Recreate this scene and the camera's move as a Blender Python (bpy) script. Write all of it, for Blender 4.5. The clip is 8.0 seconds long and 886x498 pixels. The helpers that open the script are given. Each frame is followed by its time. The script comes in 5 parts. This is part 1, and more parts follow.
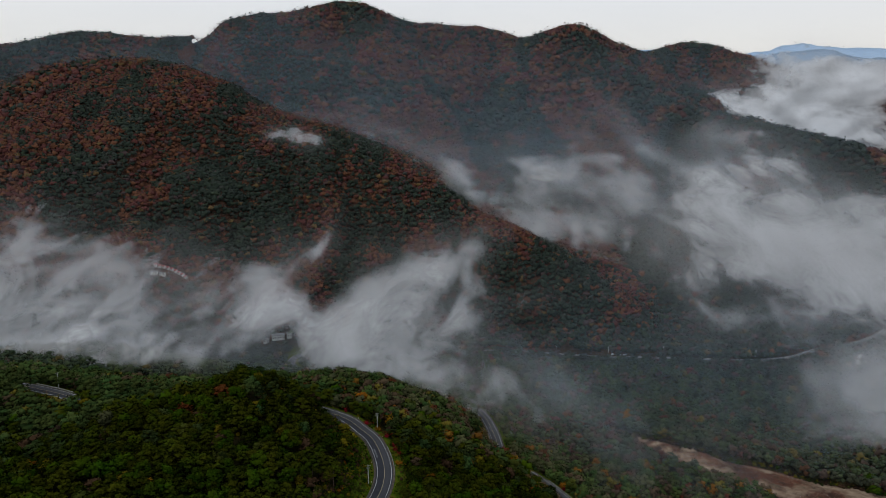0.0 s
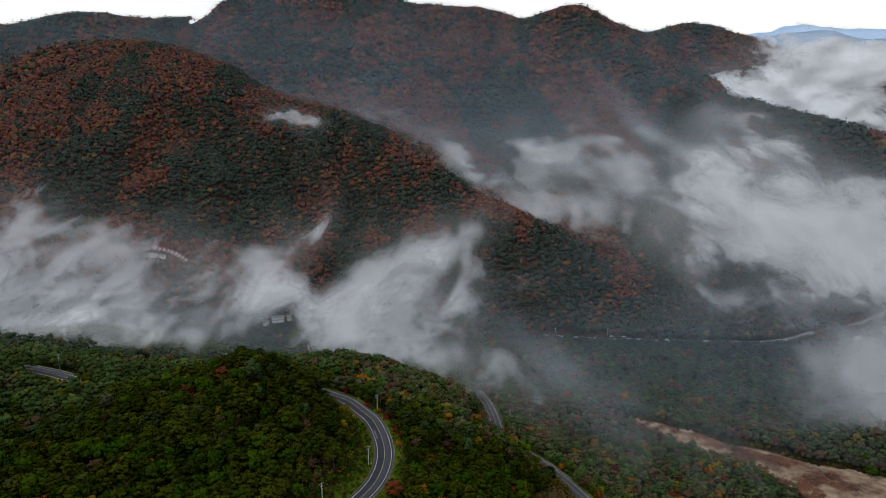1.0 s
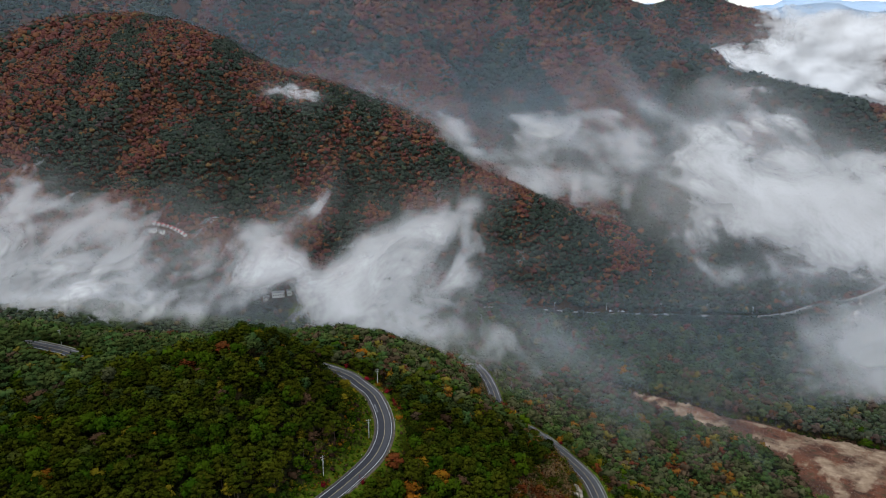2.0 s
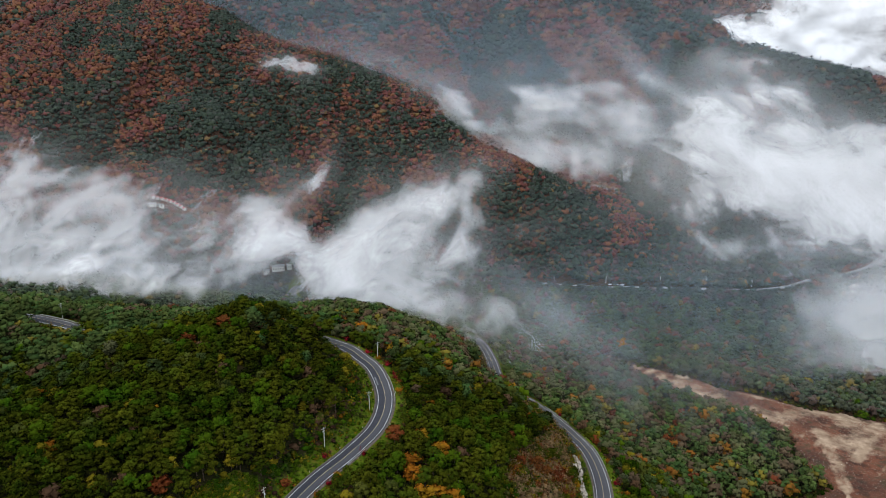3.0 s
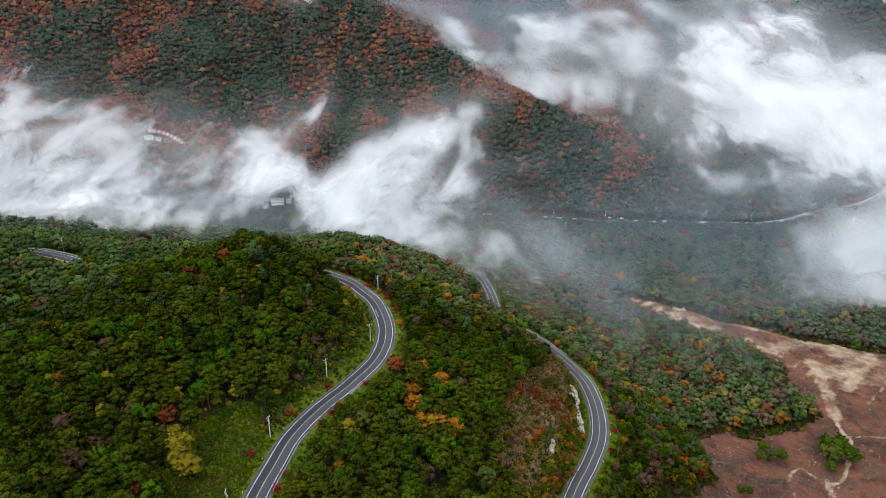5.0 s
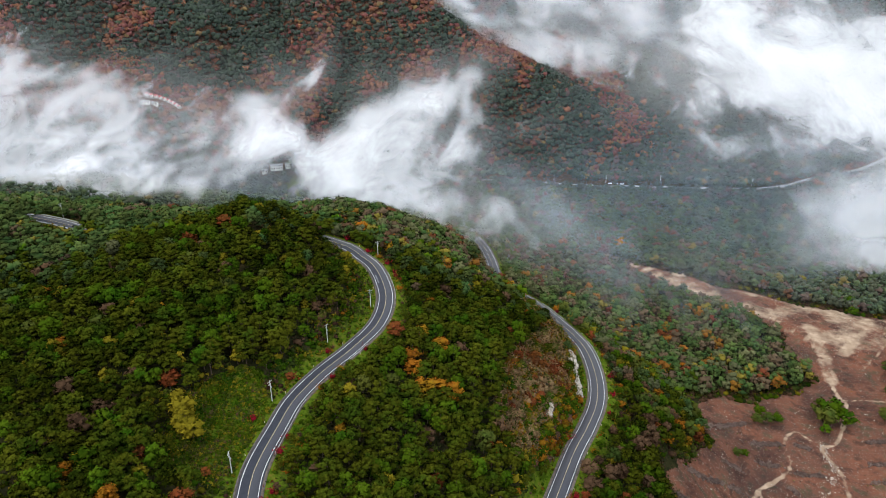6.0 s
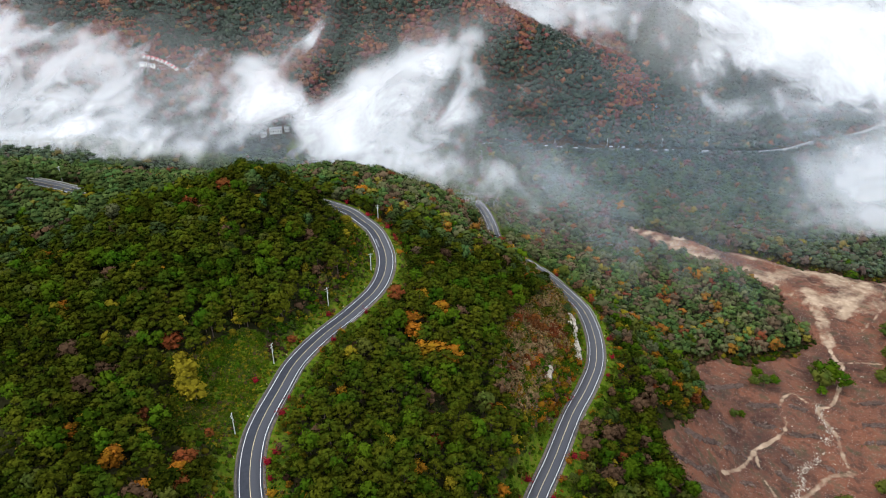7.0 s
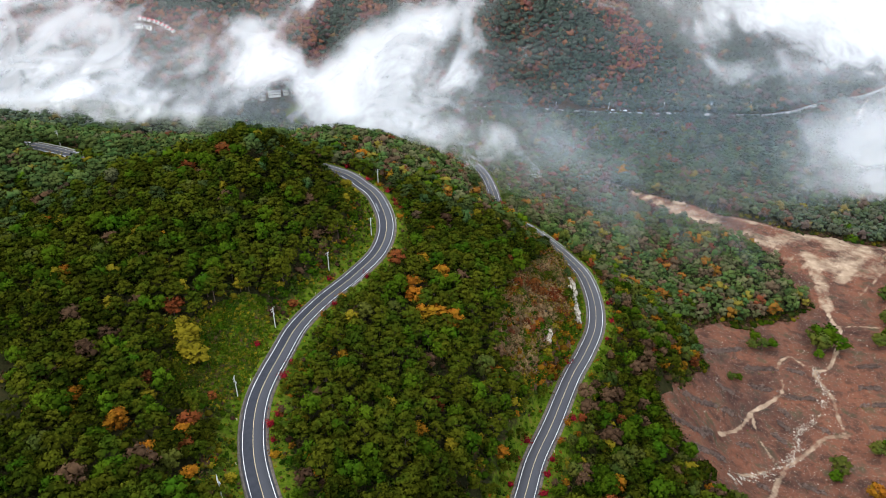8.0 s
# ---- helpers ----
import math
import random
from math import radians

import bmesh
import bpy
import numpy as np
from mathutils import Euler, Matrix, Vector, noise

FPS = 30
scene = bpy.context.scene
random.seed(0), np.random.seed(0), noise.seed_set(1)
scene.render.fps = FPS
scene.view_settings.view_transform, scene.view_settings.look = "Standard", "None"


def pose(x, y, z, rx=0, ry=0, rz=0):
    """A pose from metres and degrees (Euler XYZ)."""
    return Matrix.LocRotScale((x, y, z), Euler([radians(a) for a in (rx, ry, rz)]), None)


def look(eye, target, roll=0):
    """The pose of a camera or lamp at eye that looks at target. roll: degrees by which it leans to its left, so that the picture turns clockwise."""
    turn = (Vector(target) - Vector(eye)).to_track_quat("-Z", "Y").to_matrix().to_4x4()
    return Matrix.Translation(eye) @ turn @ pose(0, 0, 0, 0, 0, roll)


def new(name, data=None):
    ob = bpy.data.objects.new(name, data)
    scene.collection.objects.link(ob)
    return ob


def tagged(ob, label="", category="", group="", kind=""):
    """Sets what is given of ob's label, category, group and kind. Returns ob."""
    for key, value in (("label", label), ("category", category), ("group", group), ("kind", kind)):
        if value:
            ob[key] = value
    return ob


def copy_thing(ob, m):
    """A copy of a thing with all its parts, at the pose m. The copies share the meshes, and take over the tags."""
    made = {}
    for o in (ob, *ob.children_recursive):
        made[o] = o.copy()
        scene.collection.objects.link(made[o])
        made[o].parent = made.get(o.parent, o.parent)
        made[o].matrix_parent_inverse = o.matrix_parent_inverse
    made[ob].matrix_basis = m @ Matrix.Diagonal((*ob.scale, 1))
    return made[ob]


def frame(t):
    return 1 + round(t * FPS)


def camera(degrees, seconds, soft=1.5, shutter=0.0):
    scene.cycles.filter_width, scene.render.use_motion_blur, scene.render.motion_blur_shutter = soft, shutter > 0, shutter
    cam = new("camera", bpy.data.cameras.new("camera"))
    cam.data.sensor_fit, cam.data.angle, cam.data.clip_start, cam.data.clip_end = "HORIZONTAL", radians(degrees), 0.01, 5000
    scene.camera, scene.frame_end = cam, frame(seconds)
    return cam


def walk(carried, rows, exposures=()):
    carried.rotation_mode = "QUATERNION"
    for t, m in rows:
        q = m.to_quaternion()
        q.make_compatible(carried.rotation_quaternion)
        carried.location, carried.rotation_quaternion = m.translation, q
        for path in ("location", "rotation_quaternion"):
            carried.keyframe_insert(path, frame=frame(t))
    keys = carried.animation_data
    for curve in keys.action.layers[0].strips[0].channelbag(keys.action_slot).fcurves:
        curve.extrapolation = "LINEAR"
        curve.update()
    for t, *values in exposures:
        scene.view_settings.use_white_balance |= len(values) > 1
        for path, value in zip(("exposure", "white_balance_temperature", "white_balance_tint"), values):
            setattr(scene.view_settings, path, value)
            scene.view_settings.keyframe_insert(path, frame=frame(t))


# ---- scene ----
# camera: a hovering drone that tilts its lens down
EYE = (0.0, 0.0, 330.0)
TILT = -12.5
ROWS = [(0, 0, 0, 0), (0.5, -0.03, -0.53, 0), (1, -0.04, -1.39, 0.01), (1.5, -0.06, -2.41, 0.02),
        (3, -0.12, -5.44, 0.09), (3.5, -0.13, -6.77, 0.10), (4, -0.15, -8.03, 0.10), (4.5, -0.15, -9.36, 0.12),
        (6, -0.18, -13.39, 0.14), (6.5, -0.175, -14.82, 0.15), (7, -0.175, -16.26, 0.16),
        (7.5, -0.17, -17.68, 0.18), (8, -0.17, -19.07, 0.20)]
cam = camera(62.9, 8.0, soft=1.0)
walk(cam, [(t, pose(*EYE, 90 + TILT + p, r, y)) for t, y, p, r in ROWS],
     exposures=[(0, -1.66), (1, -1.24), (1.5, -1.0), (2.5, -0.52), (3.5, -0.22), (4.5, -0.04), (6, 0.10), (8, 0.33)])

# world: bright overcast
SUN_EL, SUN_AZ = 50.0, 236.0
world = bpy.data.worlds.new("overcast_sky")
scene.world = world
world.use_nodes = True
wn, wl = world.node_tree.nodes, world.node_tree.links
wn.clear()
w_out = wn.new("ShaderNodeOutputWorld")
w_bg = wn.new("ShaderNodeBackground")
w_sky = wn.new("ShaderNodeTexSky")
w_sky.sky_type = "NISHITA"
w_sky.sun_disc = False
w_sky.sun_elevation, w_sky.sun_rotation = radians(SUN_EL), radians(SUN_AZ)
w_sky.dust_density, w_sky.air_density, w_sky.ozone_density = 4.0, 1.0, 1.0
w_mul = wn.new("ShaderNodeMix")
w_mul.data_type = "RGBA"
w_mul.inputs["Factor"].default_value = 0.86
w_tex = wn.new("ShaderNodeTexCoord")
w_sep = wn.new("ShaderNodeSeparateXYZ")
wl.new(w_tex.outputs["Generated"], w_sep.inputs[0])
w_ramp = wn.new("ShaderNodeValToRGB")  # thin cloud, brightest low over the land
w_ramp.color_ramp.elements[0].position, w_ramp.color_ramp.elements[0].color = 0.0, (1.22, 1.18, 1.09, 1)
w_ramp.color_ramp.elements[1].position, w_ramp.color_ramp.elements[1].color = 0.9, (0.80, 0.87, 0.97, 1)
w_mid = w_ramp.color_ramp.elements.new(0.12)
w_mid.color = (1.12, 1.16, 1.22, 1)
w_mid = w_ramp.color_ramp.elements.new(0.30)
w_mid.color = (0.50, 0.55, 0.62, 1)
wl.new(w_sep.outputs["Z"], w_ramp.inputs["Fac"])
w_gain = wn.new("ShaderNodeVectorMath")
w_gain.operation = "SCALE"
w_gain.inputs["Scale"].default_value = 24.0
wl.new(w_ramp.outputs["Color"], w_gain.inputs[0])
wl.new(w_gain.outputs[0], w_mul.inputs["B"])
wl.new(w_sky.outputs[0], w_mul.inputs["A"])
wl.new(w_mul.outputs["Result"], w_bg.inputs["Color"])
w_bg.inputs["Strength"].default_value = 0.1
wl.new(w_bg.outputs[0], w_out.inputs[0])
sun_data = bpy.data.lights.new("sun", "SUN")
sun_data.energy, sun_data.angle, sun_data.color = 1.7, radians(14), (1.0, 0.96, 0.9)
sun = new("sun", sun_data)
se, sa = radians(SUN_EL), radians(SUN_AZ)
sun.matrix_world = look((0, 0, 900), (-300 * math.sin(sa) * math.cos(se), -300 * math.cos(sa) * math.cos(se), 900 - 300 * math.sin(se)))


# ---- helpers of this scene ----
def node_mat(name, rough=0.8):
    m = bpy.data.materials.new(name)
    m.use_nodes = True
    nt = m.node_tree
    b = nt.nodes["Principled BSDF"]
    b.inputs["Roughness"].default_value = rough
    b.inputs["Specular IOR Level"].default_value = 0.25
    return m, nt.nodes, nt.links, b


def noise_node(nodes, links, scale, detail=4, vec=None, rough=0.55):
    n = nodes.new("ShaderNodeTexNoise")
    n.inputs["Scale"].default_value, n.inputs["Detail"].default_value, n.inputs["Roughness"].default_value = scale, detail, rough
    if vec is None:
        vec = nodes.new("ShaderNodeNewGeometry").outputs["Position"]
    links.new(vec, n.inputs["Vector"])
    return n.outputs["Fac"]


def ramp(nodes, links, fac, stops):
    r = nodes.new("ShaderNodeValToRGB")
    e = r.color_ramp.elements
    while len(e) < len(stops):
        e.new(0.5)
    for el, (p, c) in zip(e, stops):
        el.position, el.color = p, (*c, 1)
    links.new(fac, r.inputs["Fac"])
    return r.outputs["Color"]


def mix_col(nodes, links, fac, a, b, mode="MIX"):
    m = nodes.new("ShaderNodeMix")
    m.data_type, m.blend_type = "RGBA", mode
    for key, v in (("Factor", fac), ("A", a), ("B", b)):
        if isinstance(v, bpy.types.NodeSocket):
            links.new(v, m.inputs[key])
        elif key == "Factor":
            m.inputs[key].default_value = v
        else:
            m.inputs[key].default_value = (*v, 1)
    return m.outputs["Result"]


def math_node(nodes, links, op, a, b=0.0, clamp=False):
    m = nodes.new("ShaderNodeMath")
    m.operation, m.use_clamp = op, clamp
    for i, v in enumerate((a, b)):
        if isinstance(v, bpy.types.NodeSocket):
            links.new(v, m.inputs[i])
        else:
            m.inputs[i].default_value = v
    return m.outputs[0]


def add_bump(nodes, links, b, height, strength, dist):
    bump = nodes.new("ShaderNodeBump")
    bump.inputs["Strength"].default_value, bump.inputs["Distance"].default_value = strength, dist
    links.new(height, bump.inputs["Height"])
    links.new(bump.outputs[0], b.inputs["Normal"])


def array_mesh(name, verts, faces, mats, index=None, attrs=(), smooth=False, normals=None):
    """A mesh from numpy arrays; every face has as many corners as faces has columns."""
    me = bpy.data.meshes.new(name)
    verts, faces = np.asarray(verts, np.float32), np.asarray(faces, np.int32)
    n, k = faces.shape
    me.vertices.add(len(verts))
    me.vertices.foreach_set("co", verts.ravel())
    me.loops.add(n * k)
    me.loops.foreach_set("vertex_index", faces.ravel())
    me.polygons.add(n)
    me.polygons.foreach_set("loop_start", np.arange(0, n * k, k, dtype=np.int32))
    for m in mats:
        me.materials.append(m)
    if index is not None:
        me.polygons.foreach_set("material_index", np.asarray(index, np.int32))
    for key, values in attrs:
        me.attributes.new(key, "FLOAT", "POINT").data.foreach_set("value", np.asarray(values, np.float32))
    me.update(calc_edges=True)
    if smooth:
        me.polygons.foreach_set("use_smooth", np.ones(n, bool))
    if normals is not None:
        me.normals_split_custom_set_from_vertices(np.asarray(normals, np.float32))
    return me


def part(name, data, parent=None, label=""):
    ob = new(name, data)
    if parent:
        ob.parent = parent
    if label:
        ob["label"] = label
    return ob


def bm_mesh(name, bm, mat):
    me = bpy.data.meshes.new(name)
    bm.normal_update()
    bm.to_mesh(me)
    bm.free()
    me.materials.append(mat)
    return me


def box(bm, size, at=(0, 0, 0), turn=0.0, bevel=0.0):
    r = bmesh.ops.create_cube(bm, size=1.0, matrix=pose(*at, 0, 0, turn) @ Matrix.Diagonal((*size, 1)))
    if bevel:
        edges = list({e for v in r["verts"] for e in v.link_edges})
        bmesh.ops.bevel(bm, geom=edges, offset=bevel, segments=2, affect="EDGES")


def smooth_step(a, b, x):
    t = np.clip((x - a) / (b - a), 0, 1)
    return t * t * (3 - 2 * t)


def lattice(ix, iy, seed):
    h = (ix.astype(np.int64) * 374761393 + iy.astype(np.int64) * 668265263 + seed * 1274126177) & 0xFFFFFFFF
    h = ((h ^ (h >> 13)) * 1103515245) & 0xFFFFFFFF
    return ((h ^ (h >> 16)) & 0xFFFF) / 65535.0


def value_noise(x, y, seed=0):
    ix, iy = np.floor(x), np.floor(y)
    fx, fy = x - ix, y - iy
    fx, fy = fx * fx * (3 - 2 * fx), fy * fy * (3 - 2 * fy)
    a, b = lattice(ix, iy, seed), lattice(ix + 1, iy, seed)
    c, d = lattice(ix, iy + 1, seed), lattice(ix + 1, iy + 1, seed)
    return (a + (b - a) * fx) * (1 - fy) + (c + (d - c) * fx) * fy


def fbm(x, y, octaves=4, seed=0):
    """Layered noise about 0, within -1 and 1."""
    x, y = np.asarray(x, float), np.asarray(y, float)
    total, amp, norm = 0.0, 1.0, 0.0
    for i in range(octaves):
        total = total + amp * (value_noise(x * 0.8 - y * 0.6, x * 0.6 + y * 0.8, seed + i) * 2 - 1)
        norm += amp
        amp *= 0.5
        x, y = x * 2.03 + 17.1, y * 2.03 - 9.7
    return total / norm


def spline(points, step=2.0):
    """Even points along a smooth curve through the given ones."""
    p = np.array(points, float)
    q = np.vstack([2 * p[0] - p[1], p, 2 * p[-1] - p[-2]])
    out = []
    for i in range(1, len(q) - 2):
        n = max(2, int(np.linalg.norm(q[i + 1] - q[i]) / step))
        t = np.linspace(0, 1, n, endpoint=False)[:, None]
        out.append(0.5 * (2 * q[i] + (q[i + 1] - q[i - 1]) * t + (2 * q[i - 1] - 5 * q[i] + 4 * q[i + 1] - q[i + 2]) * t ** 2
                          + (3 * q[i] - q[i - 1] - 3 * q[i + 1] + q[i + 2]) * t ** 3))
    return np.vstack(out + [p[-1:]])


def nearest(line, x, y, chunk=20000):
    """Distance to a dense line in plan, and the index of its nearest point."""
    x, y = np.ravel(x), np.ravel(y)
    d, k = np.full(len(x), 1e9), np.zeros(len(x), int)
    lo, hi = line[:, :2].min(0) - 80, line[:, :2].max(0) + 80
    near = np.flatnonzero((x > lo[0]) & (x < hi[0]) & (y > lo[1]) & (y < hi[1]))
    for i in range(0, len(near), chunk):
        s = near[i:i + chunk]
        dd = (x[s, None] - line[None, :, 0]) ** 2 + (y[s, None] - line[None, :, 1]) ** 2
        k[s] = dd.argmin(1)
        d[s] = np.sqrt(dd[np.arange(len(s)), k[s]])
    return d, k


# ---- the lie of the land ----
UPPER_ROAD = spline([(-40, 118, 160), (-52, 141, 159), (-59.9, 162, 158), (-63.2, 185.5, 157), (-60, 211.5, 156), (-57.1, 228, 155),
                     (-49.5, 245, 155), (-38.5, 263.5, 155), (-29.1, 284.6, 155), (-27.4, 309, 155), (-34, 335.8, 155),
                     (-42.4, 350.5, 155), (-56.8, 367.3, 155), (-90, 384, 155), (-135, 386, 155), (-175, 382, 155),
                     (-206.7, 388.3, 155), (-232.9, 400.4, 155), (-262, 410, 155), (-310, 408, 157), (-360, 390, 160)])
LOWER_ROAD = spline([(18, 140, 124), (28.5, 171.8, 121), (34.6, 190.8, 119), (43.9, 211.8, 117), (56.7, 242.7, 114), (66.5, 262.5, 112),
                     (75.5, 285.3, 109), (80.3, 312.2, 105), (81, 343.9, 100), (76.1, 369, 96), (67.8, 399.7, 90),
                     (57, 430, 84), (44, 462, 76), (41.2, 490, 71), (39.6, 523, 66.5), (34.9, 560, 62), (25.6, 589.3, 58), (8, 614, 54),
                     (-25, 640, 48), (-70, 680, 38), (-120, 730, 26), (-160, 780, 14), (-183, 823, 6), (-180, 850, 6), (-150, 872, 4), (-60, 885, 3), (33.5, 884, 2)])
VALLEY_ROAD = spline([(33.5, 884, 2), (84, 877.6, 2), (154, 863.5, 2), (209, 855.6, 2), (293, 851.8, 2), (381, 844, 2),
                      (435.5, 855.6, 2), (486.6, 886.5, 1), (565, 921.6, 0), (640, 985, 0), (690, 1070, 0), (760, 1140, 0)], 4.0)
ROADS = [UPPER_ROAD, LOWER_ROAD, VALLEY_ROAD]

# ground heights of the near hills and the valley floor: x, y, z
HILLS = [(-92, 345, 184), (-66, 334, 166), (-130, 325, 171), (-160, 318, 168), (-205, 310, 162), (-250, 320, 178), (-310, 330, 180),
         (-110, 235, 168), (-170, 230, 168), (-90, 160, 164), (-130, 150, 166), (-87, 208, 159), (0, 0, 170), (-150, 40, 172), (120, 60, 110),
         (0, -200, 190), (-340, 150, 178), (330, 60, 40), (-20, 170, 150), (5, 240, 141), (8, 320, 134), (-8, 400, 130), (-48, 448, 137), (-85, 430, 140),
         (20, 440, 98), (35, 285, 133), (40, 350, 120), (105, 285, 92), (110, 225, 88), (75, 170, 108), (110, 370, 70), (95, 450, 52),
         (90, 550, 34), (60, 640, 25), (130, 650, 18), (144, 244, 52), (204, 334, 40), (239, 356, 35), (240, 240, 42), (295, 478, 30), (235, 533, 30), (164, 612, 25),
         (330, 600, 12), (250, 720, 8), (420, 700, 5), (420, 400, 28), (500, 550, 10), (-230, 480, 122), (-300, 600, 102), (-330, 720, 46), (-160, 620, 62), (-120, 560, 82), (-90, 640, 42),
         (-440, 720, 40), (-430, 480, 128), (0, 760, 8), (400, 200, 32)]


def plate(r):
    return r * r * np.log(r + 1e-6)


KNOTS = np.array(HILLS + [tuple(p) for line, a, b in ((UPPER_ROAD, 0, len(UPPER_ROAD)), (LOWER_ROAD, 0, 300)) for p in line[a:b:12]], float)
kxy = KNOTS[:, :2] / 100
kd = np.hypot(kxy[:, None, 0] - kxy[None, :, 0], kxy[:, None, 1] - kxy[None, :, 1])
kn = len(KNOTS)
system = np.zeros((kn + 3, kn + 3))
system[:kn, :kn] = plate(kd) + np.eye(kn) * 0.004
system[:kn, kn], system[:kn, kn + 1:] = 1, kxy
system[kn:, :kn] = system[:kn, kn:].T
PLATE = np.linalg.solve(system, np.r_[KNOTS[:, 2], 0, 0, 0])

# ridge lines of the mountains: slope of their sides, then x, y, z along the crest
RIDGES = [
    (0.60, [(-900, 1500, 330), (-740, 1450, 366), (-576, 1400, 378), (-438, 1330, 352), (-340, 1330, 302), (-139, 1250, 242), (-41, 1190, 200), (14, 1130, 149), (100, 1085, 124), (175, 1010, 82), (272, 905, 16)]),
    (0.62, [(-576, 1400, 376), (-625, 1250, 306), (-668, 1100, 240), (-730, 960, 130)]),
    (0.66, [(-400, 1345, 335), (-385, 1170, 215), (-365, 1020, 95)]),
    (0.66, [(-230, 1285, 272), (-195, 1130, 175), (-160, 990, 70)]),
    (0.52, [(-1700, 1700, 380), (-1400, 1850, 420), (-1121, 1900, 428), (-903, 1900, 460), (-733, 1900, 448), (-590, 1900, 456), (-515, 1950, 504), (-393, 2000, 520),
            (-244, 2000, 545), (-98, 2050, 500), (104, 2100, 486), (219, 2000, 452), (320, 1850, 472), (423, 1900, 438), (579, 2100, 420),
            (721, 2200, 452), (875, 2250, 426), (1060, 2300, 388), (1110, 2340, 310), (1170, 2420, 130)]),
    (0.60, [(-244, 2000, 545), (-180, 1780, 425), (-90, 1560, 290), (-20, 1380, 200)]),
    (0.60, [(219, 2000, 452), (142, 1600, 290), (168, 1320, 180), (255, 1080, 72)]),
    (0.55, [(320, 1850, 472), (395, 1650, 370), (466, 1500, 296), (575, 1450, 267), (698, 1400, 237), (822, 1350, 203), (1000, 1270, 150), (1250, 1180, 60)]),
    (0.62, [(466, 1500, 296), (440, 1280, 190), (420, 1080, 90), (400, 930, 20)]),
    (0.62, [(698, 1400, 237), (660, 1240, 140), (640, 1110, 50)]),
    (0.6, [(721, 2200, 452), (850, 2000, 310), (860, 1950, 250)]),
    (0.50, [(1180, 2400, 300), (1277, 2350, 356), (1343, 2350, 335), (1404, 2350, 311), (1560, 2330, 290)]),
    (0.55, [(-733, 1900, 448), (-650, 1720, 380), (-600, 1600, 330)]),
]
RIDGES = [(s, spline(p, 14.0)) for s, p in RIDGES]


def ravines(x, y):
    """0 on the ribs of the mountain sides, towards 1 in the ravines between."""
    return np.clip(1 - 2.6 * np.abs(fbm(x / 210 + 4.3, y / 330, 3, 21)), 0, 1)


def mountains(x, y):
    best = np.full(len(x), -1e3)
    cut = (46 + 40 * smooth_step(1450, 1650, y)) * ravines(x, y) + 10 * np.abs(fbm(x / 60, y / 80, 3, 23))
    wx, wy = x + 16 * fbm(x / 260, y / 260, 3, 5), y + 16 * fbm(x / 260, y / 260, 3, 9)
    for slope, line in RIDGES:
        for i in range(0, len(x), 20000):
            s = slice(i, i + 20000)
            d = np.sqrt(((wx[s, None] - line[None, :, 0]) ** 2 + (wy[s, None] - line[None, :, 1]) ** 2) + 18 ** 2) - 18
            each = line[None, :, 2] - slope * d
            k = each.argmax(1)
            row = np.arange(len(k))
            best[s] = np.maximum(best[s], each[row, k] - cut[s] * smooth_step(15, 150, d[row, k]))
    return best


def land(x, y):
    """Ground height, without the road benches."""
    shape = np.shape(x)
    x, y = np.ravel(np.asarray(x, float)), np.ravel(np.asarray(y, float))
    z = np.full(len(x), 4.0)
    r = np.hypot(x, y - 300)
    near = np.flatnonzero(r < 1000)
    for i in range(0, len(near), 20000):
        s = near[i:i + 20000]
        d = np.hypot(x[s, None] / 100 - kxy[None, :, 0], y[s, None] / 100 - kxy[None, :, 1])
        v = plate(d) @ PLATE[:kn] + PLATE[kn] + x[s] / 100 * PLATE[kn + 1] + y[s] / 100 * PLATE[kn + 2]
        west = smooth_step(-60, -220, x[s])
        w = smooth_step(520, 330, np.hypot(x[s] * (0.9 - 0.3 * west), (y[s] - 300) * (1 - 0.2 * west)))
        z[s] = np.maximum(4 + (v - 4) * w, -5)
    south = smooth_step(200, -600, y)
    z = z + south * 90
    far = np.flatnonzero(y > 600)
    m = np.full(len(x), -500.0)
    if len(far):
        m[far] = mountains(x[far], y[far])
    k = 14.0
    h = np.clip(0.5 + 0.5 * (m - z) / k, 0, 1)
    z = z + (m - z) * h + k * h * (1 - h)
    z = z + 1.6 * fbm(x / 34, y / 34, 3, 3) + smooth_step(600, 900, y) * 5 * fbm(x / 70, y / 70, 3, 4)
    return z.reshape(shape)


def ground(x, y):
    """Ground height with benches cut for the roads."""
    shape = np.shape(x)
    x, y = np.ravel(np.asarray(x, float)), np.ravel(np.asarray(y, float))
    z = land(x, y)
    for line in ROADS:
        d, k = nearest(line, x, y)
        z = z + (line[k, 2] - 0.3 - z) * smooth_step(13.0, 5.8, d)
    return z.reshape(shape)


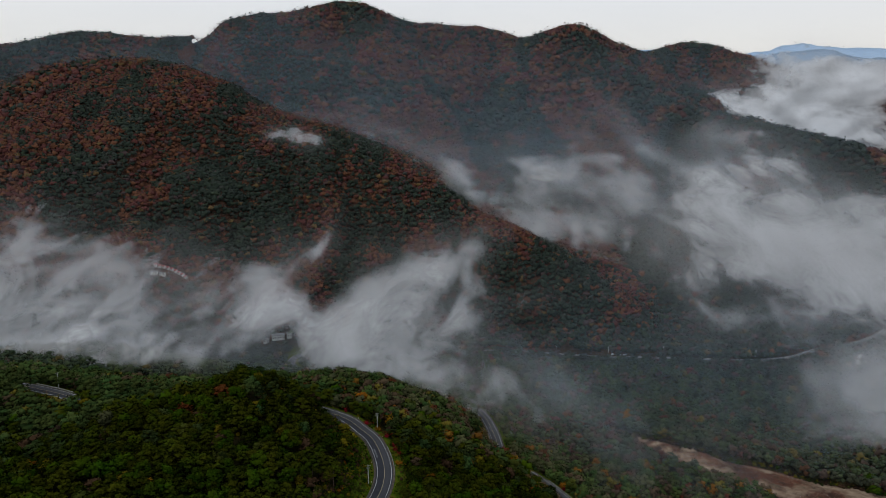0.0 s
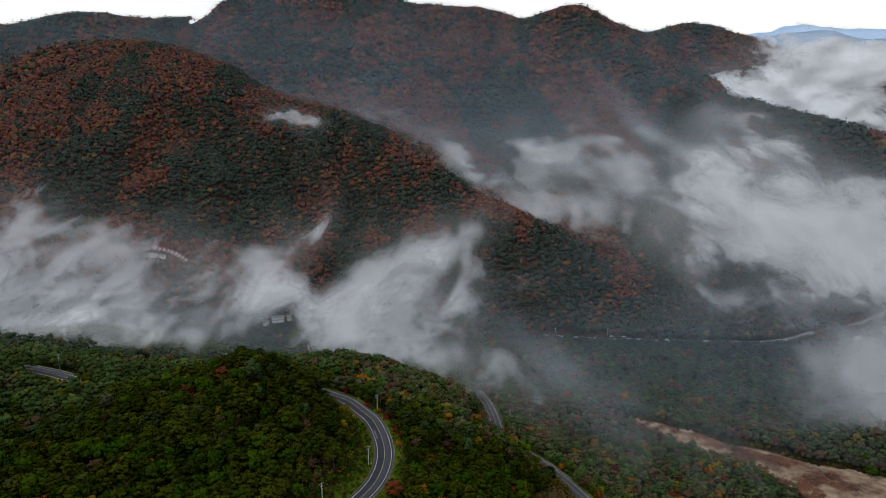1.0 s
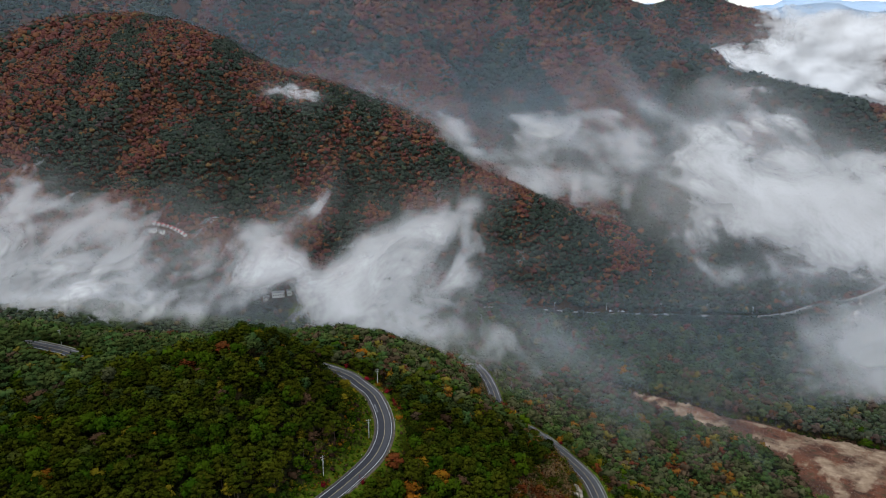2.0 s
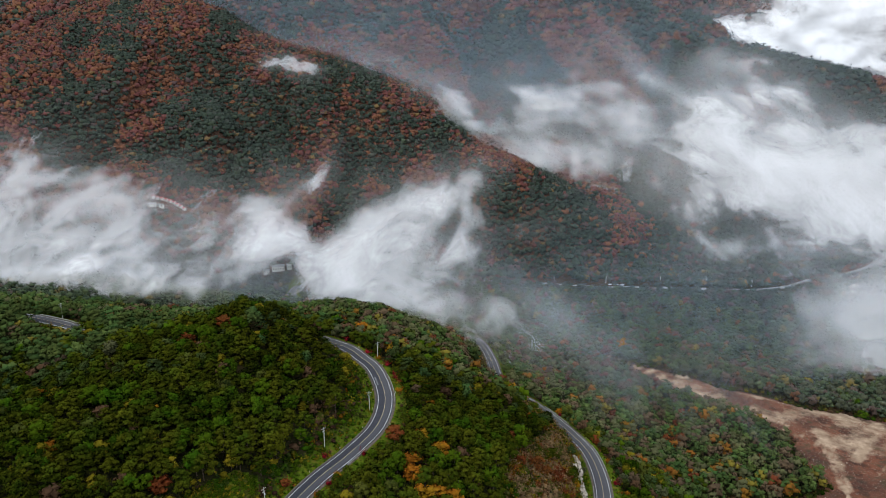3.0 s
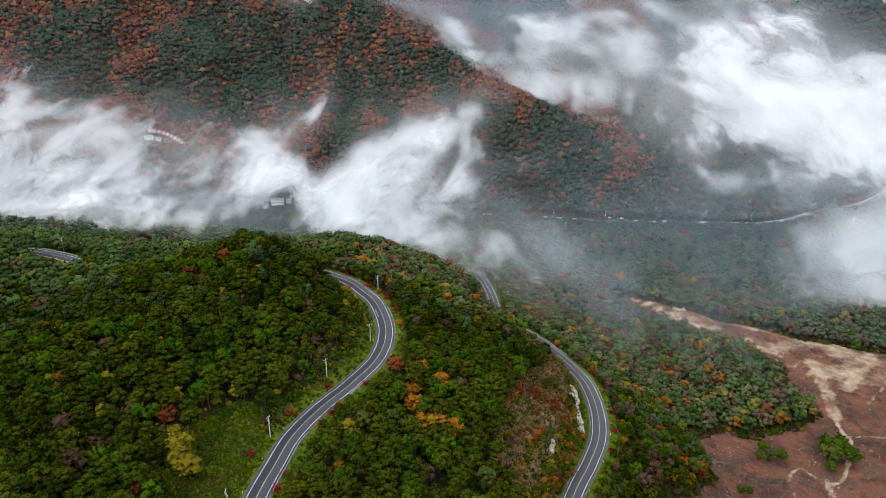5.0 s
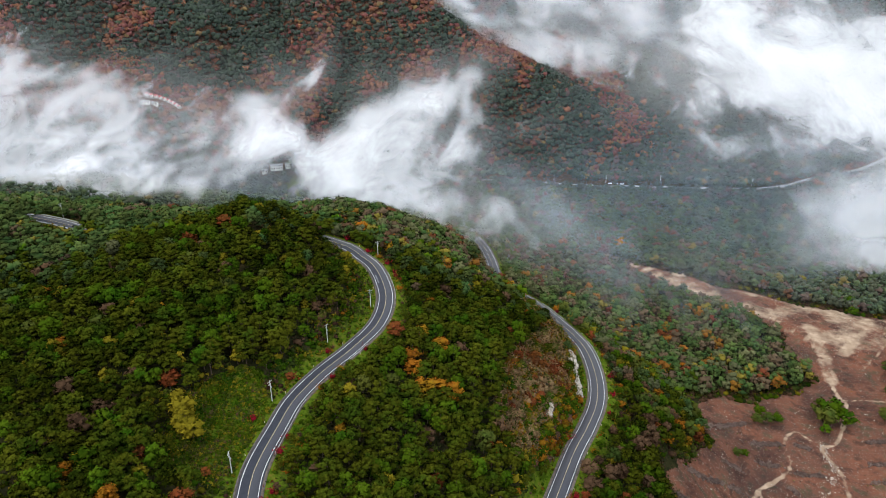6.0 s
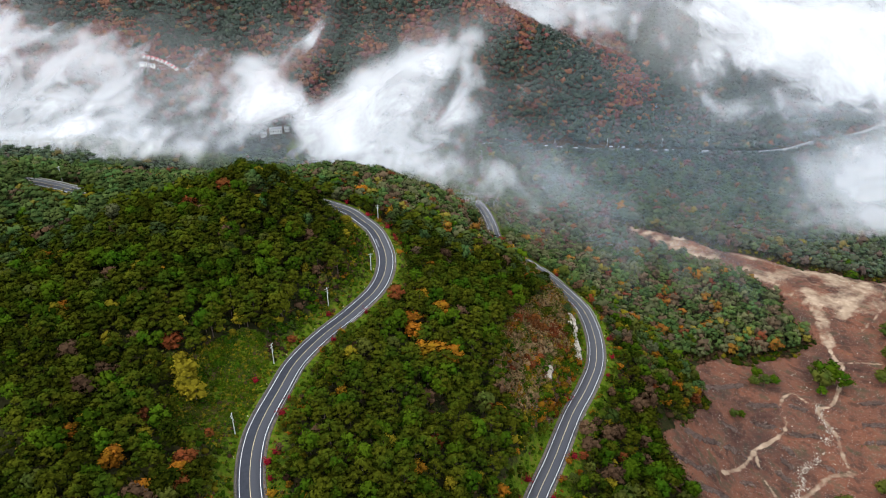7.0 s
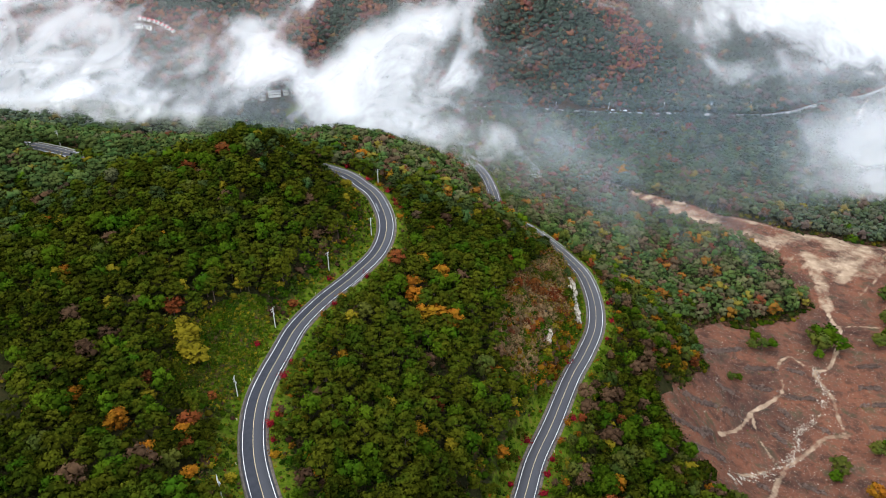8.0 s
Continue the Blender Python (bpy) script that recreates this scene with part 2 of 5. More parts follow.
# ---- materials ----
def leaf_material(name, dark, light, far=False):
    m, n, l, b = node_mat(name, 0.75)
    b.inputs["Specular IOR Level"].default_value = 0.0
    tone = n.new("ShaderNodeAttribute")
    tone.attribute_name = "tone"
    info = n.new("ShaderNodeObjectInfo")
    geo = n.new("ShaderNodeNewGeometry")
    fine = noise_node(n, l, 1.3, 3)
    wide = noise_node(n, l, 0.05, 2)
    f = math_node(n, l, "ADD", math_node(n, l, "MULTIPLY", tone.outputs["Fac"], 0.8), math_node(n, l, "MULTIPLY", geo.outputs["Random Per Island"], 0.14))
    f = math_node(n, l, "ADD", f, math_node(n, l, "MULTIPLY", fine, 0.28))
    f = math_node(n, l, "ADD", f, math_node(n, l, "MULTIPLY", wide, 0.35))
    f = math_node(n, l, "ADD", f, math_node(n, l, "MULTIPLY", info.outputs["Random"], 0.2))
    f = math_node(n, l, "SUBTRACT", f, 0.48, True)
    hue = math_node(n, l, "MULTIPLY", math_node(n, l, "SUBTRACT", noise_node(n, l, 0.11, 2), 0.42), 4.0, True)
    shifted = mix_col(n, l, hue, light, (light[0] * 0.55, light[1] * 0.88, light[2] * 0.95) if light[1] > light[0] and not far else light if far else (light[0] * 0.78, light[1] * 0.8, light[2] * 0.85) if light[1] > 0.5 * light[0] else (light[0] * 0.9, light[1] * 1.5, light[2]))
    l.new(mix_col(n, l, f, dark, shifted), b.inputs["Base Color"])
    # bluish sheen stands in for haze on far leaves
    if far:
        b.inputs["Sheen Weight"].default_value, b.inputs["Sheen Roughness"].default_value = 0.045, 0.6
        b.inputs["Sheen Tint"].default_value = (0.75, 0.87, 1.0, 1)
    else:
        add_bump(n, l, b, noise_node(n, l, 3.0, 2), 0.35, 0.25)
    return m


# near-black dark ends put the shade of crown gaps into the leaf colour
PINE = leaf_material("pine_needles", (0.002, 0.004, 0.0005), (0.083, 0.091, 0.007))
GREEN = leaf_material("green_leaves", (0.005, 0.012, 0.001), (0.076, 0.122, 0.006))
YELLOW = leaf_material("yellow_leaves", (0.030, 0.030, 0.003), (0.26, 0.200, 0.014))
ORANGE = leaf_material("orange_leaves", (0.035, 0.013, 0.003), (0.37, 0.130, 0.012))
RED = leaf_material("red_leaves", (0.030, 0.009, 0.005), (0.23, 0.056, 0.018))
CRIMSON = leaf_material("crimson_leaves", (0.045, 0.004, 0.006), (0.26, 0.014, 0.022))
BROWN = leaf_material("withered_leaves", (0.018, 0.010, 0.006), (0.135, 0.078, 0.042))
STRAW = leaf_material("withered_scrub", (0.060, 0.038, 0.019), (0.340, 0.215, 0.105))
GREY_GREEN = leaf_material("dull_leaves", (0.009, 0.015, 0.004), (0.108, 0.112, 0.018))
LEAVES = [PINE, GREEN, YELLOW, ORANGE, RED, BROWN, GREY_GREEN]
# haze of valley and mountain woods painted in: lifted leaf colours, pale bluish sheen
HAZE_FAR = [leaf_material("hazed_" + k, d, c, True) for k, d, c in (
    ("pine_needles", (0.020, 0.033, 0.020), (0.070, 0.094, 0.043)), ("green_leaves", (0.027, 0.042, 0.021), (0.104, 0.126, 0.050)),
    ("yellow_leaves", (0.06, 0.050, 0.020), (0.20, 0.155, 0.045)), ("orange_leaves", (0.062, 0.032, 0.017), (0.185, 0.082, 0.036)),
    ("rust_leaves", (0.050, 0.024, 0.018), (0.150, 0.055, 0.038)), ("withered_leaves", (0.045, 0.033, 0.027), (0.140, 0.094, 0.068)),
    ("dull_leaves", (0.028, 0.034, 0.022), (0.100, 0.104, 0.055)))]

# haze painted into the leaf colours too: lightly lower on the slope, again on the mountain
HAZE_MID = [leaf_material("midhaze_" + k, d, c) for k, d, c in (
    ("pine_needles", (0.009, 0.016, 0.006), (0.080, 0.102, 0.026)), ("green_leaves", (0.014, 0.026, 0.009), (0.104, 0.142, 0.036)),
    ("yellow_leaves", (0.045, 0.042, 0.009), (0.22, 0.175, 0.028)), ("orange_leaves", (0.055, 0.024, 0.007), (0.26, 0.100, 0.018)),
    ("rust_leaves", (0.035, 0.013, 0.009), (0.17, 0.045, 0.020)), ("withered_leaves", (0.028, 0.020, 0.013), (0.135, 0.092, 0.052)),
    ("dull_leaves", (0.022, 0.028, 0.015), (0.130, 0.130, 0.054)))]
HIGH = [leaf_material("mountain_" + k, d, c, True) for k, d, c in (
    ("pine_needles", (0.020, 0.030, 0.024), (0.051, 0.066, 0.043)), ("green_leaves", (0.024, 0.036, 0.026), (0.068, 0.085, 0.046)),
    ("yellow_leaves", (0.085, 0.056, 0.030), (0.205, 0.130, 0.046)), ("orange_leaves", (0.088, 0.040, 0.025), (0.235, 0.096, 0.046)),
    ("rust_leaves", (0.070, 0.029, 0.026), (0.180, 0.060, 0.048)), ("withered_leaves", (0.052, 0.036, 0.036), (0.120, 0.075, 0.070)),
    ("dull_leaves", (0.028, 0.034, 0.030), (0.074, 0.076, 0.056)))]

BARK, n, l, b = node_mat("bark", 0.9)
l.new(ramp(n, l, noise_node(n, l, 3.0), [(0.3, (0.03, 0.022, 0.017)), (0.7, (0.12, 0.085, 0.06))]), b.inputs["Base Color"])
add_bump(n, l, b, noise_node(n, l, 9.0), 0.7, 0.05)

SOIL, n, l, b = node_mat("soil_and_grass", 0.95)
b.inputs["Specular IOR Level"].default_value = 0.0
forest = ramp(n, l, noise_node(n, l, 0.25, 5), [(0.3, (0.010, 0.011, 0.005)), (0.55, (0.022, 0.022, 0.009)), (0.75, (0.04, 0.028, 0.013))])
meadow = ramp(n, l, noise_node(n, l, 0.35, 8, rough=0.68), [(0.30, (0.017, 0.030, 0.002)), (0.42, (0.040, 0.070, 0.005)), (0.54, (0.070, 0.102, 0.008)), (0.61, (0.098, 0.094, 0.013)), (0.72, (0.100, 0.062, 0.024))])
bare = ramp(n, l, noise_node(n, l, 0.10, 8, rough=0.7), [(0.30, (0.030, 0.024, 0.018)), (0.42, (0.066, 0.034, 0.024)), (0.50, (0.118, 0.052, 0.033)), (0.57, (0.085, 0.050, 0.034)), (0.66, (0.050, 0.048, 0.026)), (0.76, (0.11, 0.075, 0.05))])
bare = mix_col(n, l, math_node(n, l, "MULTIPLY", noise_node(n, l, 0.9, 6, rough=0.7), 0.38), bare, (0.052, 0.033, 0.028))
bare = mix_col(n, l, 1.0, bare, ramp(n, l, noise_node(n, l, 0.035, 5), [(0.36, (0.66, 0.70, 0.78)), (0.50, (1.10, 1.04, 1.02)), (0.62, (1.42, 1.24, 1.12))]), "MULTIPLY")
bare = mix_col(n, l, math_node(n, l, "GREATER_THAN", noise_node(n, l, 1.4, 4), 0.645), bare, (0.27, 0.22, 0.175))
sand = ramp(n, l, noise_node(n, l, 0.12, 7), [(0.3, (0.18, 0.120, 0.080)), (0.7, (0.40, 0.30, 0.21))])
col = forest
for key, colour in (("meadow", meadow), ("bare", bare), ("sand", sand)):
    a = n.new("ShaderNodeAttribute")
    a.attribute_name = key
    rough_edge = noise_node(n, l, 0.22, 8, rough=0.72) if key == "sand" else noise_node(n, l, 0.55, 5)
    edge = math_node(n, l, "ADD", a.outputs["Fac"], math_node(n, l, "MULTIPLY", math_node(n, l, "SUBTRACT", rough_edge, 0.5), 0.75))
    edge = math_node(n, l, "MULTIPLY", math_node(n, l, "SUBTRACT", edge, 0.33 if key == "sand" else 0.35), 2.8 if key == "sand" else 3.5, True)
    col = mix_col(n, l, edge, col, colour)
l.new(col, b.inputs["Base Color"])
add_bump(n, l, b, noise_node(n, l, 0.9, 6), 0.8, 0.5)

ASPHALT, n, l, b = node_mat("wet_asphalt", 0.55)
a_mix = mix_col(n, l, noise_node(n, l, 0.12, 3), (0.020, 0.022, 0.030), (0.038, 0.040, 0.049))
a_mix = mix_col(n, l, noise_node(n, l, 6.0, 2), a_mix, (0.05, 0.05, 0.056))
l.new(a_mix, b.inputs["Base Color"])
add_bump(n, l, b, noise_node(n, l, 20.0, 2), 0.2, 0.01)
PALE_ASPHALT, n, l, b = node_mat("pale_asphalt", 0.7)
l.new(ramp(n, l, noise_node(n, l, 0.3, 4), [(0.3, (0.105, 0.11, 0.115)), (0.7, (0.185, 0.19, 0.195))]), b.inputs["Base Color"])
FRESH_ASPHALT, n, l, b = node_mat("fresh_asphalt", 0.6)
l.new(ramp(n, l, noise_node(n, l, 0.5, 4), [(0.3, (0.013, 0.015, 0.022)), (0.7, (0.024, 0.026, 0.035))]), b.inputs["Base Color"])
WHITE_LINE, n, l, b = node_mat("white_road_paint", 0.7)
l.new(ramp(n, l, noise_node(n, l, 1.6, 4), [(0.3, (0.45, 0.45, 0.45)), (0.55, (0.78, 0.78, 0.77))]), b.inputs["Base Color"])
YELLOW_LINE, n, l, b = node_mat("yellow_road_paint", 0.7)
l.new(ramp(n, l, noise_node(n, l, 1.6, 4), [(0.3, (0.40, 0.34, 0.24)), (0.55, (0.62, 0.50, 0.27))]), b.inputs["Base Color"])
CONCRETE, n, l, b = node_mat("concrete", 0.85)
l.new(ramp(n, l, noise_node(n, l, 0.7, 5), [(0.3, (0.05, 0.042, 0.036)), (0.7, (0.13, 0.115, 0.10))]), b.inputs["Base Color"])
GRAVEL, n, l, b = node_mat("road_shoulder", 0.9)
l.new(ramp(n, l, noise_node(n, l, 0.9, 5), [(0.3, (0.05, 0.042, 0.033)), (0.7, (0.15, 0.12, 0.095))]), b.inputs["Base Color"])
STEEL, n, l, b = node_mat("galvanised_steel", 0.45)
b.inputs["Metallic"].default_value = 0.6
l.new(ramp(n, l, noise_node(n, l, 1.5, 3), [(0.3, (0.4, 0.41, 0.42)), (0.7, (0.62, 0.63, 0.64))]), b.inputs["Base Color"])
# distance haze put into the hills' own colour, paler the farther
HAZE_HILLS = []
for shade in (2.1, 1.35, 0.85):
    m_, n, l, b = node_mat("haze_painted_hill", 1.0)
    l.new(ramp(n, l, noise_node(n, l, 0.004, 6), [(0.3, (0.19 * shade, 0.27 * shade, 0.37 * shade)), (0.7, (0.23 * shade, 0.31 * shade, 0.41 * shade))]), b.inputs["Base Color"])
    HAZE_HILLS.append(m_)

# ---- ground, one sheet to the horizon ----
FIELD = [(155, 617), (201, 572), (248, 546), (300, 518), (355, 512), (420, 500), (470, 400), (400, 230), (247, 190), (116, 185), (108, 209), (92, 222), (102, 255),
         (133, 303), (153, 357), (178, 383), (204, 379), (238, 390), (253, 415), (256, 453), (248, 483), (230, 507), (193, 541), (156, 586)]
CLEARING = [(-72, 240), (-66, 222), (-67, 205), (-69, 190), (-74, 180), (-82, 176), (-90, 186), (-97, 205), (-96, 220), (-88, 232), (-80, 240)]
BARE_CUT = [(26, 267), (32, 287), (46, 323), (60, 345), (70, 334), (72, 315), (68, 287), (61, 267), (50, 241), (38, 226), (29, 226), (22, 244)]


def inside(poly, x, y):
    hit = np.zeros(np.shape(x), bool)
    for (x0, y0), (x1, y1) in zip(poly, poly[1:] + poly[:1]):
        hit ^= ((y0 > y) != (y1 > y)) & (x < (x1 - x0) * (y - y0) / (y1 - y0 + 1e-9) + x0)
    return hit


def open_field(x, y):
    """Where the trees leave off, along an uneven line."""
    return inside(FIELD, x + 18 * fbm(x / 34, y / 34, 4, 65), y + 18 * fbm(x / 34, y / 34, 4, 66))


TRACKS = [(spline(p, 2.0), w) for p, w in (
    ([(263, 499), (262, 477), (274, 453), (267, 415), (261, 387), (261, 375), (236, 338), (223, 331), (224, 312), (218, 285), (217, 278)], 2.6), ([(261, 382), (276, 382), (290, 380)], 1.7),
    ([(225, 336), (219, 338), (213, 345), (202, 334), (196, 313), (182, 299), (168, 289), (157, 276), (140, 263)], 2.1), ([(168, 289), (166, 274), (169, 259)], 2.0),
    ([(219, 280), (205, 277), (191, 267), (177, 257), (167, 246), (154, 228), (135, 205)], 2.8), ([(177, 257), (163, 251), (143, 240)], 2.0),
    ([(284, 478), (279, 450), (272, 425), (266, 405)], 9.0), ([(292, 440), (320, 470), (345, 500)], 10.0), ([(156, 623), (180, 586), (205, 550), (239, 508), (262, 485)], 6.5), ([(175, 598), (225, 560), (275, 520)], 3.0),
    ([(364, 503), (340, 470), (318, 440), (296, 420)], 1.6), ([(92, 800), (120, 790), (150, 800), (175, 830)], 3.5), ([(-200, 815), (-175, 835), (-150, 850)], 9.0))]
# single trees that stand out by their colour: x, y, height
ORANGE_TREES = [(174, 640, 12), (180, 652, 11), (-95, 286, 5), (-150, 241, 7), (-3, 243, 10.5), (4, 243, 10), (-9, 242, 9), (-13, 259, 10),
                (-12, 252, 9), (-1, 272, 9.5), (-9, 280, 8.5), (23, 225, 6.5), (-9, 180, 6.5), (21, 186, 6), (136, 468, 10), (140, 461, 8), (161, 403, 8), (110, 279, 7),
                (129, 307, 6), (127, 294, 6), (64, 183, 9), (-80, 159, 7), (-86, 150, 7.5), (-73, 144, 5.5), (210, 236, 10), (-202, 338, 5), (-23, 400, 6), (23, 510, 5), (98, 565, 7)]
RED_TREES = [(-102, 222, 9), (-107, 328, 10.5), (-124, 321, 11), (-70, 341, 7), (100, 565, 8), (-21, 275, 8.5), (160, 450, 11), (104, 281, 7.5), (-80, 165, 7.5), (-77, 154, 6), (36, 285, 6), (46, 296, 5.5), (-78, 182, 4), (-61, 240, 4), (19, 226, 4.5), (177, 526, 8), (-136, 338, 4), (48, 290, 4.5), (33, 278, 4.5)]
YELLOW_TREES = [(-93, 208, 10.5), (-87, 199, 9.5), (-91, 203, 10.5), (-97, 216, 7), (-114, 247, 6), (-90, 322, 6.5), (13, 212, 5.5), (-26, 178, 5), (12, 187, 5.5), (46, 248, 5), (33, 225, 5),
                (52, 266, 4.5), (142, 440, 6.5), (80, 239, 8), (66, 203, 8), (100, 202, 9), (-80, 138, 6.5), (79, 264, 4), (145, 481, 7), (-48, 312, 8), (-45, 323, 7.5), (-49, 332, 7), (-63, 147, 4), (-8, 237, 6), (329, 582, 10), (295, 763, 9)]
WITHERED_TREES = [(-102, 222, 9), (-107, 328, 10.5), (-124, 321, 11), (-70, 341, 7), (100, 565, 8), (-140, 262, 8.5), (-121, 252, 7), (-56, 281, 6.5), (-51, 286, 6.5), (-6, 217, 7.5), (-41, 186, 7), (61, 223, 8.5), (60, 230, 8), (-133, 184, 8), (50, 249, 5), (94, 265, 7), (-97, 235, 4.5)]
FIELD_TREES = [(243, 361, 17), (236, 354, 15), (248, 355, 13), (240, 368, 12), (231, 345, 8), (198, 351, 9), (205, 353, 8), (191, 350, 8), (196, 359, 8), (162, 309, 6), (168, 312, 5), (200, 253, 11), (195, 247, 8),
               (226, 266, 10), (233, 268, 9), (277, 360, 12), (286, 366, 11), (294, 384, 12), (302, 390, 11), (309, 413, 12), (318, 420, 11), (340, 542, 12), (347, 532, 11), (341, 575, 12), (333, 506, 9), (296, 352, 11)]
CABINS = [(-373 + 38 * k / 8, 912.5 + 5.5 * math.sin(math.pi * k / 8) + 1.2 * k / 8) for k in range(9)]
HALLS = [(-371, 901), (-361, 903), (-207, 864), (-196, 868), (-222, 864)]
GULLY = spline([(551, 897, 0), (527, 861, 0), (502, 825, 0), (483, 794, 0), (477, 771, 0)], 2.0)
SPOTS = [(a, b_, 5.5 + 2.0 * math.sin(b_ * 0.21)) for a, b_ in GULLY[::2, :2]] + [(a, b_ - 3, 8.0) for a, b_ in CABINS + HALLS] + [(a, b_, 0.5 * h) for a, b_, h in ORANGE_TREES + RED_TREES + YELLOW_TREES + WITHERED_TREES]


def sheet(radii, angles, name, depth=0.0):
    ang, rad = np.meshgrid(np.radians(angles), radii, indexing="ij")
    x, y = rad * np.sin(ang), rad * np.cos(ang)
    z = ground(x, y) - depth
    na, nr = ang.shape
    i = np.arange(na * nr).reshape(na, nr)
    j = np.roll(i, -1, 0)
    f = np.stack([i[:, :-1], i[:, 1:], j[:, 1:], j[:, :-1]], -1).reshape(-1, 4)
    x, y, z = x.ravel(), y.ravel(), z.ravel()
    field = inside(FIELD, x + 5 * fbm(x / 20, y / 20, 3, 67), y + 5 * fbm(x / 20, y / 20, 3, 68)).astype(float)
    road_d = np.minimum(nearest(UPPER_ROAD, x, y)[0], nearest(LOWER_ROAD, x, y)[0])
    meadow = np.maximum(inside(CLEARING, x + 3 * fbm(x / 9, y / 9, 3, 61), y + 3 * fbm(x / 9, y / 9, 3, 62)) * 1.0, smooth_step(19, 8, road_d) * 0.66)
    track = np.zeros(len(x))
    for line, width in TRACKS:
        track = np.maximum(track, smooth_step(width, width * 0.25, nearest(line, x, y)[0] + 0.5 * fbm(x / 5, y / 5, 2, 63)) * (0.95 if width < 5 else 0.8) * (0.72 + 0.55 * fbm(x / 6, y / 6, 3, 64)))
    strip = smooth_step(400, 470, y) * field * (0.36 + 0.62 * fbm(x / 22, y / 16, 4, 69))
    return array_mesh(name, np.stack([x, y, z], 1), f, [SOIL], attrs=[("meadow", meadow), ("bare", np.maximum(field, np.maximum(0.8 * inside(BARE_CUT, x, y), 0.62 * smooth_step(800, 900, y)))), ("sand", np.maximum(track, strip))], smooth=True)


front = np.r_[np.arange(-42, 17, 0.35), np.arange(17, 46, 0.19)]
angles = np.r_[front, np.arange(46, 318, 3.0)]
radii = np.r_[0.0, 20, 40, 60, 80, 95, 108, 118, np.geomspace(124, 180, 26), np.geomspace(182, 520, 230), np.geomspace(526, 2700, 125), 3000, 3600, 4300, 4950]
tagged(new("ground", sheet(radii, angles, "ground")), "forest soil, mown meadow and bare brown fields", "ground", kind="structure")


# far ridges past the mist sea, their haze painted into the colour
def far_ridge(points, depth, seed, mat):
    line = spline(points, 30.0)
    n_ = len(line)
    rows_ = []
    for k_ in range(9):
        f_ = k_ / 8
        s_ = np.arange(n_) * 30.0
        jag = 22 * fbm(s_ / 160, s_ * 0 + k_ * 0.7, 4, seed)
        rows_.append(np.stack([line[:, 0], line[:, 1] - depth * f_, np.maximum(line[:, 2] * (1 - f_ ** 1.2) + jag * (1 - 0.5 * f_), -10)], 1))
    back = rows_[0].copy()
    back[:, 1] += depth * 0.6
    back[:, 2] = -10
    v = np.vstack([back] + rows_)
    i = np.arange(10 * n_).reshape(10, n_)
    f = np.stack([i[:-1, :-1], i[1:, :-1], i[1:, 1:], i[:-1, 1:]], -1).reshape(-1, 4)
    return tagged(new("far_ridge", array_mesh("far_ridge", v, f, [mat], smooth=True)), "distant wooded mountain ridge, painted pale blue for haze", "mountain", "far ridges", "structure")


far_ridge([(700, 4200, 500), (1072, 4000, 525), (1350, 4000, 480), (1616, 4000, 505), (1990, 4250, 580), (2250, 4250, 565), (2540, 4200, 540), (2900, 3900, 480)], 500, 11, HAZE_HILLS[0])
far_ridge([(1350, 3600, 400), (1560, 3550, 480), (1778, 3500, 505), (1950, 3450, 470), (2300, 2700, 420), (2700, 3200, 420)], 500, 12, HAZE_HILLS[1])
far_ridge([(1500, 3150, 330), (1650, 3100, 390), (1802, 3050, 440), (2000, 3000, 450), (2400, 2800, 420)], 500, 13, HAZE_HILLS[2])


# ---- roads ----
def ribbon(line, offsets, heights):
    """Vertices and faces of a strip with the given cross-section along a line."""
    d = np.gradient(line[:, :2], axis=0)
    d /= np.linalg.norm(d, axis=1)[:, None]
    side = np.stack([d[:, 1], -d[:, 0]], 1)
    k_, n_ = len(offsets), len(line)
    v = np.stack([np.column_stack([line[:, :2] + side * o, line[:, 2] + h]) for o, h in zip(offsets, heights)], 1).reshape(-1, 3)
    i = np.arange(n_ * k_).reshape(n_, k_)
    f = np.stack([i[:-1, :-1], i[:-1, 1:], i[1:, 1:], i[1:, :-1]], -1).reshape(-1, 4)
    return v, f


def make_road(name, line, half, label, gutter=0, surface=ASPHALT):
    road = tagged(new(name, array_mesh(name, *ribbon(line, [-half - 0.1, -half, 0, half, half + 0.1], [-0.5, 0, 0.07, 0, -0.5]), [surface], smooth=False)), label, "road", kind="structure")
    for o, m, w in ((-half + 0.75, WHITE_LINE, 0.09), (half - 0.75, WHITE_LINE, 0.09), (0, YELLOW_LINE, 0.075)):
        lift = 0.07 * (1 - abs(o) / half)
        part("edge_line" if o else "centre_line", array_mesh("line", *ribbon(line, [o - w, o - w, o + w, o + w], [lift - 0.02, lift + 0.012, lift + 0.012, lift - 0.02]), [m]), road)
    if gutter:
        part("lane", array_mesh("lane", *ribbon(line, [-half + 0.9, -0.15], [0.07 * 0.9 / half + 0.005, 0.07 * (1 - 0.15 / half) + 0.005]), [FRESH_ASPHALT]), road, "newer, darker asphalt lane")
    for s in (-1, 1):
        part("shoulder", array_mesh("shoulder", *ribbon(line, sorted([s * half, s * (half + 0.9), s * (half + 1.1)]), [-0.05 if s > 0 else -0.7, -0.1, -0.7 if s > 0 else -0.05]), [GRAVEL]), road)
    if gutter:
        part("kerb", array_mesh("kerb", *ribbon(line, sorted([gutter * (half + 0.25), gutter * (half + 0.26), gutter * (half + 0.6), gutter * (half + 0.61)]), [-0.6, 0.28, 0.28, -0.6]), [CONCRETE]), road, "raised concrete kerb")
    return road


